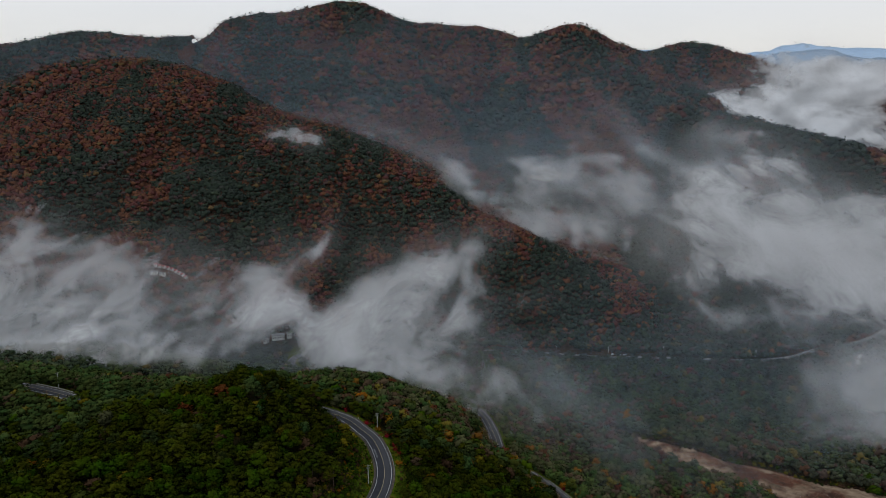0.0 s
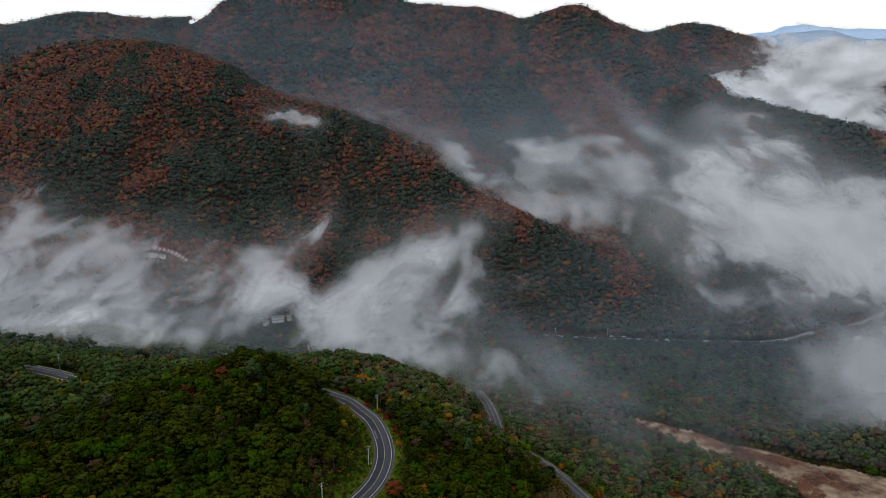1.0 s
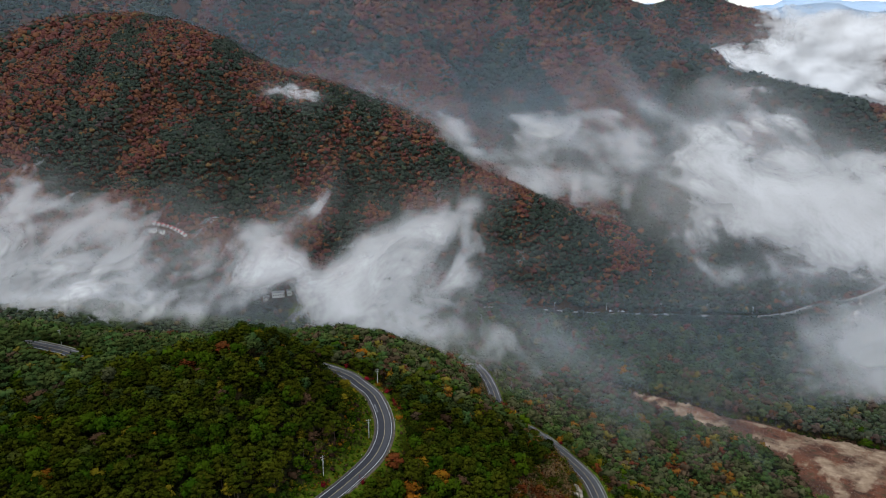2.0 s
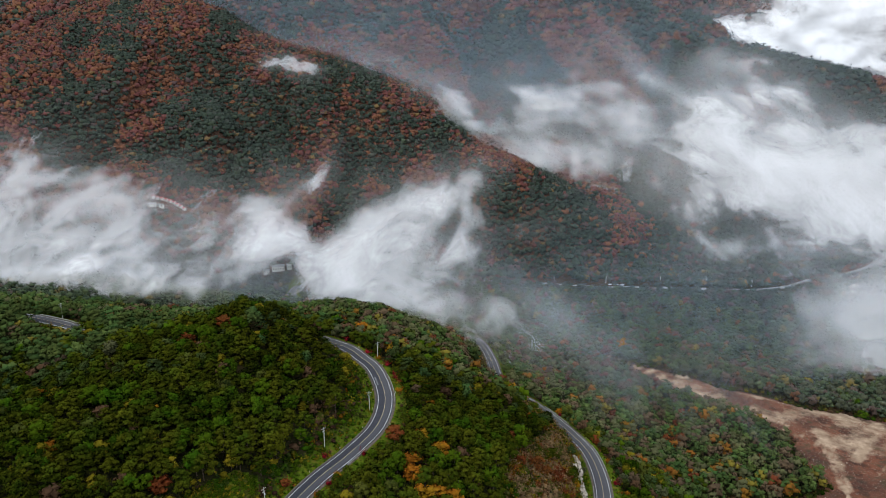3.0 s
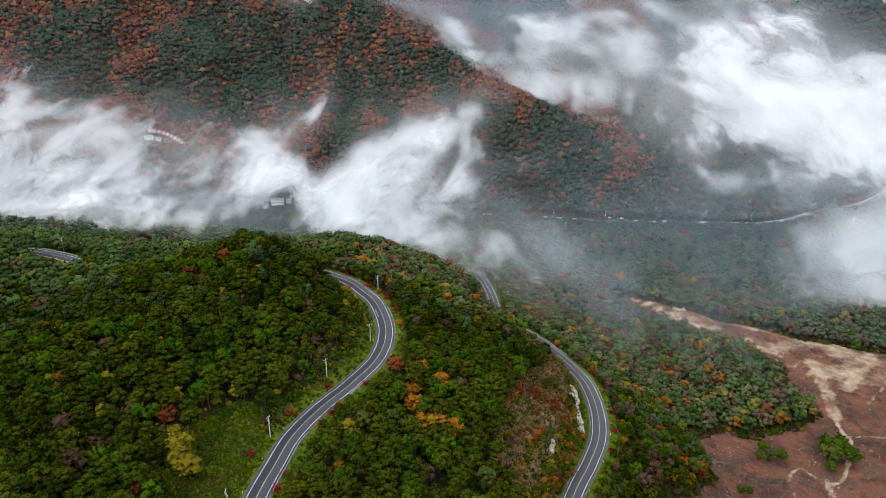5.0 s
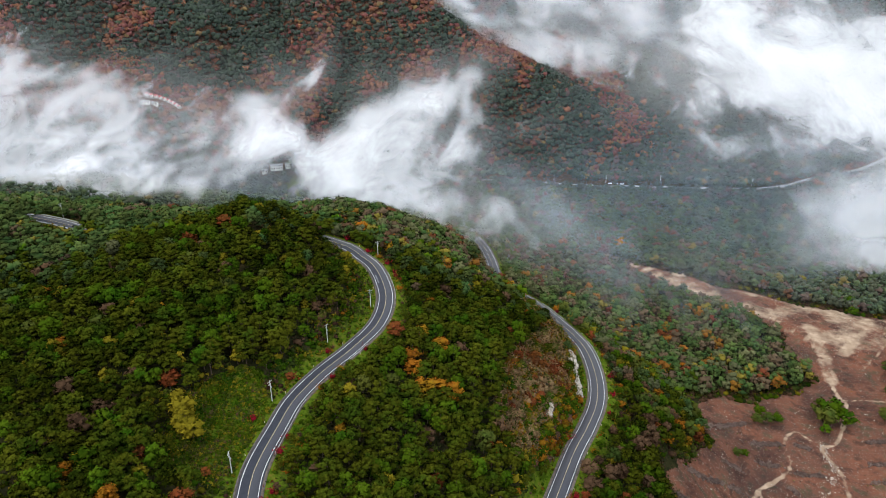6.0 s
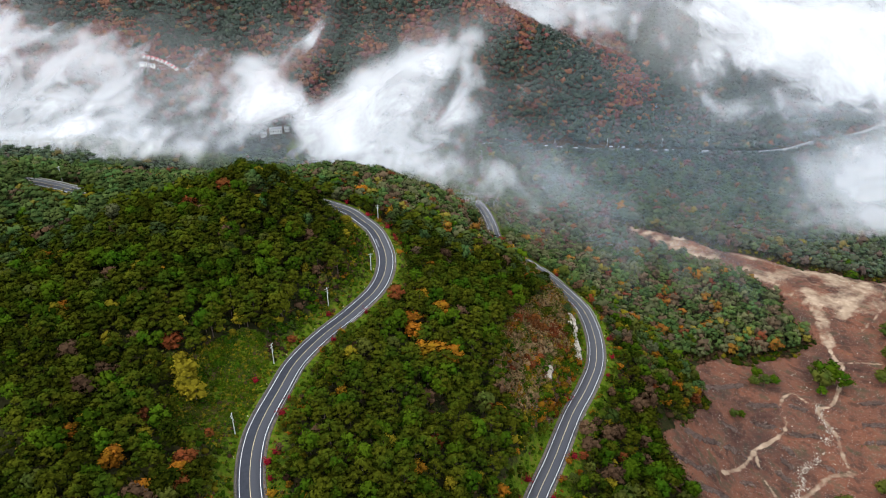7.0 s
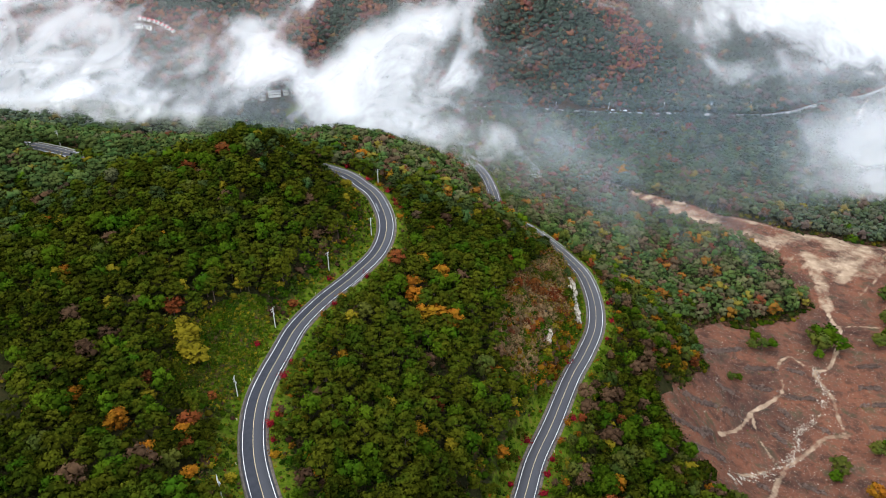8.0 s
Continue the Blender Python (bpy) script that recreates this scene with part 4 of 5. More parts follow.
# rough grass and bushes in the clearing and on the bare cut above the lower road
cx, cy = rng.uniform(-100, -64, 7000), rng.uniform(174, 242, 7000)
ok = inside(CLEARING, cx, cy) & (nearest(UPPER_ROAD, cx, cy)[0] > 6.5)
ok &= (fbm(cx / 9, cy / 9, 3, 77) > -0.7)
cx, cy = cx[ok], cy[ok]
ck = rng.choice([1] * 8 + [2, 2, 6, 6], len(cx))
ck = np.where((fbm(cx / 7, cy / 7, 3, 78) > 0.12 - 0.25 * smooth_step(205, 185, cy)), rng.choice([5, 2, 1, 1, 1, 6, 6], len(cx)), ck)
grove("meadow_growth", "tall yellow-green weeds in the hillside clearing", cx, cy, ck, rng.uniform(0.5, 1.3, len(cx)) ** 1.6 * (1 + 1.3 * smooth_step(-80, -92, cx + 4 * fbm(cx / 6, cy / 6, 2, 76))), SCRUB, SCRUB, 22)
sx, sy = rng.uniform(16, 76, 3600), rng.uniform(215, 350, 3600)
ok = inside(BARE_CUT, sx, sy) & (nearest(LOWER_ROAD, sx, sy)[0] > 6.5)
sx, sy = sx[ok], sy[ok]
for rx, ry, h in ROCKS:
    ok = np.hypot(sx - rx + 2, sy - ry) > 2.6
    sx, sy = sx[ok], sy[ok]
sk = np.where(fbm(sx / 11, sy / 16, 3, 79) + 0.35 * smooth_step(272, 290, sy) * smooth_step(308, 296, sy) > 0.4, rng.choice([4, 4, 5], len(sx)), rng.choice(7, len(sx), p=[0.0, 0.20, 0.08, 0.09, 0.05, 0.48, 0.10]))
sk = np.where(nearest(LOWER_ROAD, sx, sy)[0] + 3 * fbm(sx / 8, sy / 8, 2, 80) < 15, rng.choice([1, 1, 1, 2, 2, 3, 3, 6], len(sx)), sk)
grove("cut_scrub", "withered brown and orange scrub on the road cut", sx, sy, sk, rng.uniform(1.8, 4.4, len(sx)), SCRUB, SCRUB, 23, LEAVES[:5] + [STRAW] + LEAVES[6:])
ux, uy = rng.uniform(10, 75, 4200), rng.uniform(335, 565, 4200)
d_, k_ = nearest(LOWER_ROAD, ux, uy)
ok = (ux < LOWER_ROAD[k_, 0]) & (d_ > 6) & (d_ < 25)
ux, uy = ux[ok], uy[ok]
uk = rng.choice(7, len(ux), p=[0.0, 0.10, 0.22, 0.22, 0.03, 0.40, 0.03])
grove("bank_scrub", "orange and yellow scrub on the bank above the road", ux, uy, uk, rng.uniform(1.6, 3.8, len(ux)), LOW, LOW, 25, LEAVES[:5] + [STRAW] + LEAVES[6:])
# withered weeds on the bare fields
fx, fy = rng.uniform(90, 420, 9000), rng.uniform(170, 600, 9000)
ok = inside(FIELD, fx, fy) & (fbm(fx / 26, fy / 14, 3, 88) > 0.02)
for line, width in TRACKS:
    ok &= nearest(line, fx, fy)[0] > width
fx, fy = fx[ok], fy[ok]
fk = rng.choice(7, len(fx), p=[0.0, 0.05, 0.02, 0.02, 0.03, 0.83, 0.05])
grove("field_weeds", "low withered weeds on the brown fields", fx, fy, fk, rng.uniform(0.3, 0.9, len(fx)), LOW, LOW, 24)

# bushes along the ragged edge between wood and field
ex, ey = rng.uniform(80, 420, 26000), rng.uniform(180, 640, 26000)

ok = sum(open_field(ex + a, ey + b_).astype(int) for a, b_ in ((5, 0), (-5, 0), (0, 5), (0, -5)))
ok = (ok > 0) & (ok < 4) & (np.hypot(ex, ey) > 190)
edge = np.stack([ex[ok], ey[ok]], 1)
grove("edge_bushes", "mixed green and withered bushes along the wood's edge", edge[:, 0], edge[:, 1], rng.choice([1, 6, 6, 5, 5, 5, 2, 0], len(edge)), rng.uniform(1.2, 5.0, len(edge)), SCRUB, SCRUB, 27)

SHRUBS = [(-57, 204), (-45, 242), (-43, 248), (-34, 262), (-49, 260), (-61, 241), (-49, 235), (-58, 196), (-58, 172), (-54, 164), (-34, 351), (-29, 344), (-25, 335), (-22, 327),
          (-21, 316), (-54, 373), (73, 400), (75, 353), (89, 336), (87, 310), (85, 292), (79, 274), (66, 244), (53, 215), (46, 202), (36, 174), (50, 530), (48, 484), (-70, 214), (-43, 355), (45, 201), (40, 192), (37, 184), (34, 174), (49, 213), (33, 201), (28, 191), (24, 178), (-52, 158), (-55, 176), (-24, 330), (61, 254), (60, 231)]
shrub_models = []
for v in range(4):
    s_ = tagged(new("red_shrub"), "clipped crimson shrub beside the road edge", "shrub", "roadside shrubs")
    lv, lf, lt, ln = low_template(np.random.default_rng(300 + v), 90, 0.085)
    part("foliage", array_mesh("foliage", lv, lf, [CRIMSON if v != 2 else ORANGE], attrs=[("tone", lt)], smooth=True, normals=ln), s_)
    tv, tf = trunk_template(np.random.default_rng(310 + v))
    part("stem", array_mesh("stem", tv * (1, 1, 0.5), tf, [BARK]), s_)
    shrub_models.append(s_)
for i, (hx, hy) in enumerate(SHRUBS):
    near_line = UPPER_ROAD if hx < 10 and hy < 400 else LOWER_ROAD
    d, k = nearest(near_line, np.array([hx]), np.array([hy]))
    away = np.array([hx, hy]) - near_line[k[0], :2]
    away = away / (np.linalg.norm(away) + 1e-6) * max(float(d[0]), 5.9)
    ax, ay = near_line[k[0], :2] + away
    m = pose(ax, ay, float(ground(np.array([ax]), np.array([ay]))[0]) - 0.05, 0, 0, i * 61) @ Matrix.Diagonal((2.5 + 0.6 * (i % 3), 2.5 + 0.6 * (i % 3), 2.1 + 0.35 * (i % 4), 1))
    s_ = shrub_models[i] if i < 4 else copy_thing(shrub_models[i % 4], Matrix.Identity(4))
    s_.matrix_basis = m

# ---- rock on the cut, weed banks and stones on the fields ----
ROCK, n, l, b = node_mat("pale_rock", 0.9)
l.new(ramp(n, l, noise_node(n, l, 0.8, 6), [(0.33, (0.10, 0.08, 0.06)), (0.46, (0.30, 0.255, 0.205)), (0.66, (0.50, 0.45, 0.38))]), b.inputs["Base Color"])
add_bump(n, l, b, noise_node(n, l, 1.5, 5), 0.9, 0.3)
PALE_STONE, n, l, b = node_mat("pale_field_stone", 0.9)
g_ = n.new("ShaderNodeNewGeometry")
l.new(mix_col(n, l, g_.outputs["Random Per Island"], (0.13, 0.105, 0.08), (0.46, 0.40, 0.33)), b.inputs["Base Color"])


def stones(name, label, x, y, size, mat, seed, kind="stuff", category="stones", stretch=0.7, lift=None):
    r = np.random.default_rng(seed)
    z = ground(x, y) + (0 if lift is None else lift)
    base = ICO_V[None] * (1 + r.uniform(-0.3, 0.3, (len(x), 12, 1))) * size[:, None, None] * (1, 1, stretch)
    v = (base + np.stack([x, y, z + size * 0.15], 1)[:, None, :]).reshape(-1, 3)
    f = (ICO_F[None] + (np.arange(len(x)) * 12)[:, None, None]).reshape(-1, 3)
    ob = new(name, array_mesh(name, v, f, [mat]))
    return tagged(ob, label, category, kind=kind)


for i, (rx, ry, h) in enumerate(ROCKS):
    bm = bmesh.new()
    bmesh.ops.create_icosphere(bm, subdivisions=4, radius=1.0)
    for v in bm.verts:
        c = v.co
        k = 1 + 0.5 * noise.fractal(c * 1.3 + Vector((i * 7.0, 0, 0)), 1.0, 2.0, 4) + 0.22 * noise.cell(c * 3.4 + Vector((i, 2, 5)))
        v.co = Vector((c.x * 1.4 * k, c.y * 2.6 * k, c.z * h * 1.0 * k))
    rock = tagged(new("rock_outcrop", bm_mesh("rock_outcrop", bm, ROCK)), "pale bare rock showing in the road cut", "rock", "rock outcrops")
    rock.matrix_world = pose(rx - 2.4, ry, float(ground(np.array([rx - 2.4]), np.array([ry]))[0]) + 0.5, 0, -38, -14 + 9 * math.sin(i * 2.1))

BANKS = [[(146, 325), (184, 348)], [(177, 326), (199, 331)], [(120, 273), (143, 281), (159, 283)], [(98, 242), (120, 249), (133, 260)], [(100, 222), (120, 234), (136, 244)],
         [(151, 299), (162, 298)], [(175, 309), (190, 311)], [(187, 296), (191, 290)], [(181, 287), (187, 281)], [(175, 278), (181, 271)], [(206, 333), (217, 328)],
         [(194, 307), (214, 308)], [(252, 339), (269, 340)], [(242, 319), (259, 320)], [(238, 304), (256, 306)], [(234, 286), (243, 283)], [(150, 264), (159, 265)],
         [(151, 239), (158, 236)], [(177, 244), (188, 237)], [(205, 285), (210, 281)]]
DRY = leaf_material("dry_weeds", (0.060, 0.042, 0.036), (0.290, 0.205, 0.165))
for i, bank in enumerate(BANKS):
    line = spline(bank, 0.5)
    r = np.random.default_rng(400 + i)
    q = np.repeat(line, 3, 0)[:, :2] + r.normal(0, 0.8, (len(line) * 3, 2))
    q[:, 1] += 0.9 * fbm(q[:, 0] / 7, q[:, 1] * 0 + i, 3, 17)
    keep_ = fbm(q[:, 0] / 4, q[:, 1] / 4, 2, 19) > -0.45
    q = q[keep_]
    ends = np.minimum(np.hypot(*(q - bank[0]).T), np.hypot(*(q - bank[-1]).T))
    tagged(grove("weed_bank", "long low bank overgrown with dry grey-brown weeds", q[:, 0], q[:, 1], np.full(len(q), 5), r.uniform(0.8, 2.0, len(q)) * smooth_step(-1.5, 3.0, ends), SCRUB, SCRUB, 500 + i, [DRY] * 7), category="weed bank", group="weed banks", kind="thing")
gx, gy = rng.uniform(90, 420, 5200), rng.uniform(170, 600, 5200)
ok = inside(FIELD, gx, gy) & (fbm(gx / 12, gy / 12, 3, 99) > 0.16)
stones("field_stones", "loose pale stones strewn over the bare fields", gx[ok], gy[ok], rng.uniform(0.12, 0.42, ok.sum()), PALE_STONE, 31)
STREAM = spline([(225, 336), (222, 322), (221, 312), (207, 293), (192, 281), (188, 271), (179, 261), (163, 249), (143, 238), (127, 220)], 0.5)
q = np.repeat(STREAM, 5, 0)[:, :2] + rng.normal(0, 1.5, (len(STREAM) * 5, 2))
q = q[fbm(q[:, 0] / 5, q[:, 1] / 5, 3, 98) > -0.1]
stones("stream_stones", "pale rubble along a dry stream bed", q[:, 0], q[:, 1], 0.12 + 0.5 * rng.uniform(0, 1, len(q)) ** 3, PALE_STONE, 32)
gully = np.repeat(GULLY[:, :2], 5, 0)
gully = gully + rng.normal(0, 1.5, gully.shape)
gully = gully[fbm(gully[:, 0] / 9, gully[:, 1] / 9, 2, 35) > -0.15]
stones("gully_stones", "pale boulders strewn down a gully in the valley wood", gully[:, 0], gully[:, 1], 0.3 + 1.1 * rng.uniform(0, 1, len(gully)) ** 2, PALE_STONE, 33)

# ---- power poles ----
POLE_MAT, n, l, b = node_mat("weathered_concrete", 0.8)
l.new(ramp(n, l, noise_node(n, l, 1.5, 4), [(0.3, (0.36, 0.36, 0.34)), (0.7, (0.58, 0.58, 0.55))]), b.inputs["Base Color"])
CERAMIC, n, l, b = node_mat("insulator_glaze", 0.3)
b.inputs["Base Color"].default_value = (0.55, 0.53, 0.5, 1)


def tube(bm, a, c, r0, r1, sides=10):
    a, c = Vector(a), Vector(c)
    turn = (c - a).to_track_quat("Z", "Y").to_matrix().to_4x4()
    bmesh.ops.create_cone(bm, cap_ends=True, segments=sides, radius1=r0, radius2=r1, depth=(c - a).length, matrix=Matrix.Translation((a + c) / 2) @ turn)


def power_pole():
    p = tagged(new("power_pole"), "slim grey concrete power pole with a crossarm", "power pole", "power poles")
    bm = bmesh.new()
    tube(bm, (0, 0, -0.5), (0, 0, 9.8), 0.21, 0.12)
    part("shaft", bm_mesh("shaft", bm, POLE_MAT), p)
    for z_, w in ((9.1, 1.1), (7.9, 0.7)):
        bm = bmesh.new()
        box(bm, (2 * w, 0.11, 0.12), (0, 0.17, z_), bevel=0.015)
        arm = part("crossarm", bm_mesh("crossarm", bm, STEEL), p)
        for x_ in (-w + 0.1, 0.0, w - 0.1):
            bm = bmesh.new()
            tube(bm, (x_, 0.17, z_ + 0.06), (x_, 0.17, z_ + 0.36), 0.09, 0.05, 8)
            part("insulator", bm_mesh("insulator", bm, CERAMIC), arm)
    bm = bmesh.new()
    tube(bm, (0, -0.3, 6.6), (0, -0.3, 7.3), 0.2, 0.2, 12)
    part("transformer", bm_mesh("transformer", bm, STEEL), p)
    return p


POLES = [(-34.5, 351.5, 20), (-33.8, 297.5, 10), (-49.5, 264.5, 50), (-65.6, 226, 60), (-70.2, 184.9, 90), (-62.5, 137.5, 110), (-231.7, 408.5, 60),
         (81, 870, 5), (144, 872, 5), (209, 865.5, 5), (277, 862, 5), (335, 860, 5), (390, 853, 15), (490, 896, 40)]
first_pole = None
for hx, hy, turn in POLES:
    m = pose(hx, hy, float(ground(np.array([hx]), np.array([hy]))[0]), 0, 0, turn)
    if first_pole is None:
        first_pole = power_pole()
        first_pole.matrix_basis = m
    else:
        copy_thing(first_pole, m)


# ---- crash barriers along the outer bends ----
def crash_barrier(line, i0, i1, offset):
    seg = line[i0:i1]
    d = np.gradient(seg[:, :2], axis=0)
    d /= np.linalg.norm(d, axis=1)[:, None]
    at = seg[:, :2] + np.stack([d[:, 1], -d[:, 0]], 1) * offset
    p = tagged(new("crash_barrier"), "galvanised steel crash barrier on short posts beside the road", "crash barrier", "crash barriers")
    z0 = float(seg[0, 2]) - 0.15
    p.location = (at[0, 0], at[0, 1], z0)
    rel = np.column_stack([at - at[0], seg[:, 2] - 0.15 - z0])
    part("rail", array_mesh("rail", *ribbon(rel, [-0.05, -0.02, 0.05, -0.02, -0.05, -0.09, -0.05], [0.48, 0.56, 0.64, 0.72, 0.82, 0.65, 0.48]), [STEEL]), p)
    post = None
    for k_ in range(0, len(seg), 2):
        if post is None:
            bm = bmesh.new()
            box(bm, (0.12, 0.12, 1.1), (0, 0, 0.2), bevel=0.015)
            post = bm_mesh("post", bm, STEEL)
        ob = part("post", post, p)
        ob.location = rel[k_]
    return p


def index_at(line, x_, y_):
    return int(nearest(line, np.array([x_]), np.array([y_]))[1][0])


for line, a, c, off in ((LOWER_ROAD, (81, 325), (80, 352), 4.5), (LOWER_ROAD, (72, 386), (62, 415), 4.5), (LOWER_ROAD, (80, 305), (78, 292), -4.5),
                        (LOWER_ROAD, (41, 490), (38, 530), -4.5), (UPPER_ROAD, (-44, 254), (-36, 268), 4.6), (UPPER_ROAD, (-62, 195), (-56, 228), 4.6),
                        (UPPER_ROAD, (-27, 305), (-31, 330), 4.6), (UPPER_ROAD, (-206, 388), (-250, 407), 4.6), (UPPER_ROAD, (-212, 390), (-240, 403), -4.6)):
    i0, i1 = sorted((index_at(line, *a), index_at(line, *c)))
    crash_barrier(line, i0, i1 + 1, off)

# ---- road sign and delineator posts ----
SIGN_BLUE, n, l, b = node_mat("blue_sign_face", 0.4)
b.inputs["Base Color"].default_value = (0.03, 0.22, 0.5, 1)
sign = tagged(new("road_sign"), "small blue and white road sign on a steel post", "road sign")
sign.matrix_world = pose(-196, 379.5, float(ground(np.array([-196.0]), np.array([379.5]))[0]), 0, 0, 10)
bm = bmesh.new()
tube(bm, (0, 0, -0.4), (0, 0, 3.4), 0.06, 0.06)
part("post", bm_mesh("post", bm, STEEL), sign)
bm = bmesh.new()
box(bm, (2.2, 0.08, 0.9), (0, -0.1, 3.0), bevel=0.03)
panel = part("panel", bm_mesh("panel", bm, WHITE_LINE), sign)
bm = bmesh.new()
box(bm, (1.3, 0.03, 0.75), (0.36, -0.155, 3.0), bevel=0.01)
part("field", bm_mesh("field", bm, SIGN_BLUE), panel, "blue sign field")


def delineator():
    p = tagged(new("delineator_post"), "short white delineator post with a yellow reflector", "delineator", "delineator posts")
    bm = bmesh.new()
    tube(bm, (0, 0, -0.3), (0, 0, 0.85), 0.07, 0.06)
    part("post", bm_mesh("post", bm, WHITE_LINE), p)
    bm = bmesh.new()
    tube(bm, (0, 0, 0.72), (0, 0, 0.95), 0.13, 0.13)
    part("reflector", bm_mesh("reflector", bm, YELLOW_LINE), p, "yellow reflector")
    return p


first_post = None
for line, side_, a, c, gap_ in ((UPPER_ROAD, -5.5, 20, 175, 9), (UPPER_ROAD, 5.3, 60, 140, 13), (LOWER_ROAD, 5.4, 30, 140, 12)):
    for k in range(a, min(c, len(line) - 2), gap_):
        d = line[k + 1, :2] - line[k - 1, :2]
        d = d / np.linalg.norm(d)
        ax, ay = line[k, 0] + d[1] * side_, line[k, 1] - d[0] * side_
        m = pose(ax, ay, float(ground(np.array([ax]), np.array([ay]))[0]))
        if first_post is None:
            first_post = delineator()
            first_post.matrix_basis = m
        else:
            copy_thing(first_post, m)

# ---- buildings and cars in the valley ----
PLASTER, n, l, b = node_mat("white_plaster", 0.85)
l.new(ramp(n, l, noise_node(n, l, 0.6, 4), [(0.3, (0.6, 0.6, 0.58)), (0.7, (0.8, 0.8, 0.78))]), b.inputs["Base Color"])
ROOF_GREY, n, l, b = node_mat("grey_roof_sheet", 0.6)
l.new(ramp(n, l, noise_node(n, l, 0.6, 4), [(0.3, (0.13, 0.135, 0.14)), (0.7, (0.24, 0.245, 0.25))]), b.inputs["Base Color"])
ROOF_RED, n, l, b = node_mat("red_roof_sheet", 0.6)
l.new(ramp(n, l, noise_node(n, l, 0.6, 4), [(0.3, (0.40, 0.07, 0.08)), (0.7, (0.55, 0.13, 0.13))]), b.inputs["Base Color"])
GLASS, n, l, b = node_mat("dark_window_glass", 0.08)
b.inputs["Base Color"].default_value = (0.02, 0.025, 0.03, 1)
b.inputs["Specular IOR Level"].default_value = 0.6
RUBBER, n, l, b = node_mat("tyre_rubber", 0.8)
b.inputs["Base Color"].default_value = (0.02, 0.02, 0.02, 1)
CAR_PAINT, n, l, b = node_mat("white_car_paint", 0.3)
b.inputs["Base Color"].default_value = (0.72, 0.73, 0.74, 1)


def house(label, at, size, turn, roof_mat, windows, group="", below=2.0):
    w, d, h = size
    z = float(ground(np.array([at[0]]), np.array([at[1]]))[0])
    p = tagged(new("house"), label, "building", group)
    p.matrix_world = pose(at[0], at[1], z, 0, 0, turn)
    bm = bmesh.new()
    box(bm, (w, d, h + below), (0, 0, (h - below) / 2), bevel=0.05)
    part("wall", bm_mesh("wall", bm, PLASTER), p)
    bm = bmesh.new()
    rise, o = d * 0.22, 0.5
    pts = [(-w / 2 - o, -d / 2 - o, h), (-w / 2 - o, d / 2 + o, h), (-w / 2 - o, 0, h + rise), (w / 2 + o, -d / 2 - o, h), (w / 2 + o, d / 2 + o, h), (w / 2 + o, 0, h + rise)]
    low = [bm.verts.new(q) for q in pts]
    top = [bm.verts.new((q[0], q[1], q[2] + 0.22)) for q in pts]
    for s_, rev in ((low, True), (top, False)):
        for idx in ((0, 3, 5, 2), (2, 5, 4, 1)):
            bm.faces.new([s_[k_] for k_ in (idx[::-1] if rev else idx)])
    for a_, c_ in ((0, 3), (3, 5), (5, 4), (4, 1), (1, 2), (2, 0)):
        bm.faces.new((low[a_], low[c_], top[c_], top[a_]))
    bmesh.ops.recalc_face_normals(bm, faces=bm.faces)
    part("roof", bm_mesh("roof", bm, roof_mat), p)
    for k_ in range(windows):
        x_ = -w / 2 + w * (k_ + 0.5) / windows
        bm = bmesh.new()
        for sx_ in (-0.6, 0.6):
            box(bm, (0.12, 0.14, 1.4), (x_ + sx_, -d / 2 - 0.04, 1.6))
        for sz_ in (0.9, 2.3):
            box(bm, (1.32, 0.14, 0.12), (x_, -d / 2 - 0.04, sz_))
        win = part("window", bm_mesh("window", bm, ROOF_GREY), p)
        bm = bmesh.new()
        box(bm, (1.1, 0.06, 1.3), (x_, -d / 2 - 0.02, 1.6))
        part("pane", bm_mesh("pane", bm, GLASS), win)
    bm = bmesh.new()
    box(bm, (0.95, 0.1, 2.05), (w / 2 - 1.2, -d / 2 - 0.06, 1.05), bevel=0.02)
    part("door", bm_mesh("door", bm, ROOF_GREY), p)
    return p


house("long white roadside building with a dark grey roof", (-207, 864), (15, 7, 4.6), 16, ROOF_GREY, 5)
house("small white building beside the roadside hall", (-194, 869), (6, 6, 4.2), 16, ROOF_GREY, 2)
house("small white building half hidden in mist", (-222, 864), (7, 6, 3.2), 8, ROOF_GREY, 2)
house("low white hall beside the curved row of cabins", (-371, 901), (9, 5, 3), 6, ROOF_GREY, 3)
house("low white annex below the curved row of cabins", (-361, 903), (7, 4.5, 2.8), 0, ROOF_GREY, 2)
for i, (hx, hy) in enumerate(CABINS):
    house("small cabin with a red sheet roof in a curved row", (hx, hy), (2.9, 4.2, 2.3), 14 - 42 * i / 8, ROOF_RED, 1, "red-roofed cabins", 1.3)
for hx, hy, w, turn in ((612, 1012, 12, 20), (630, 1004, 9, -30), (600, 1000, 8, 60), (645, 1020, 14, 10), (528, 872, 7, 30), (508, 832, 8, 35), (494, 806, 7, 30), (519, 850, 6, 40)):
    house("small pale village house in the valley", (hx, hy), (w * 0.7, 5, 3.2), turn, ROOF_GREY, 2, "village houses")


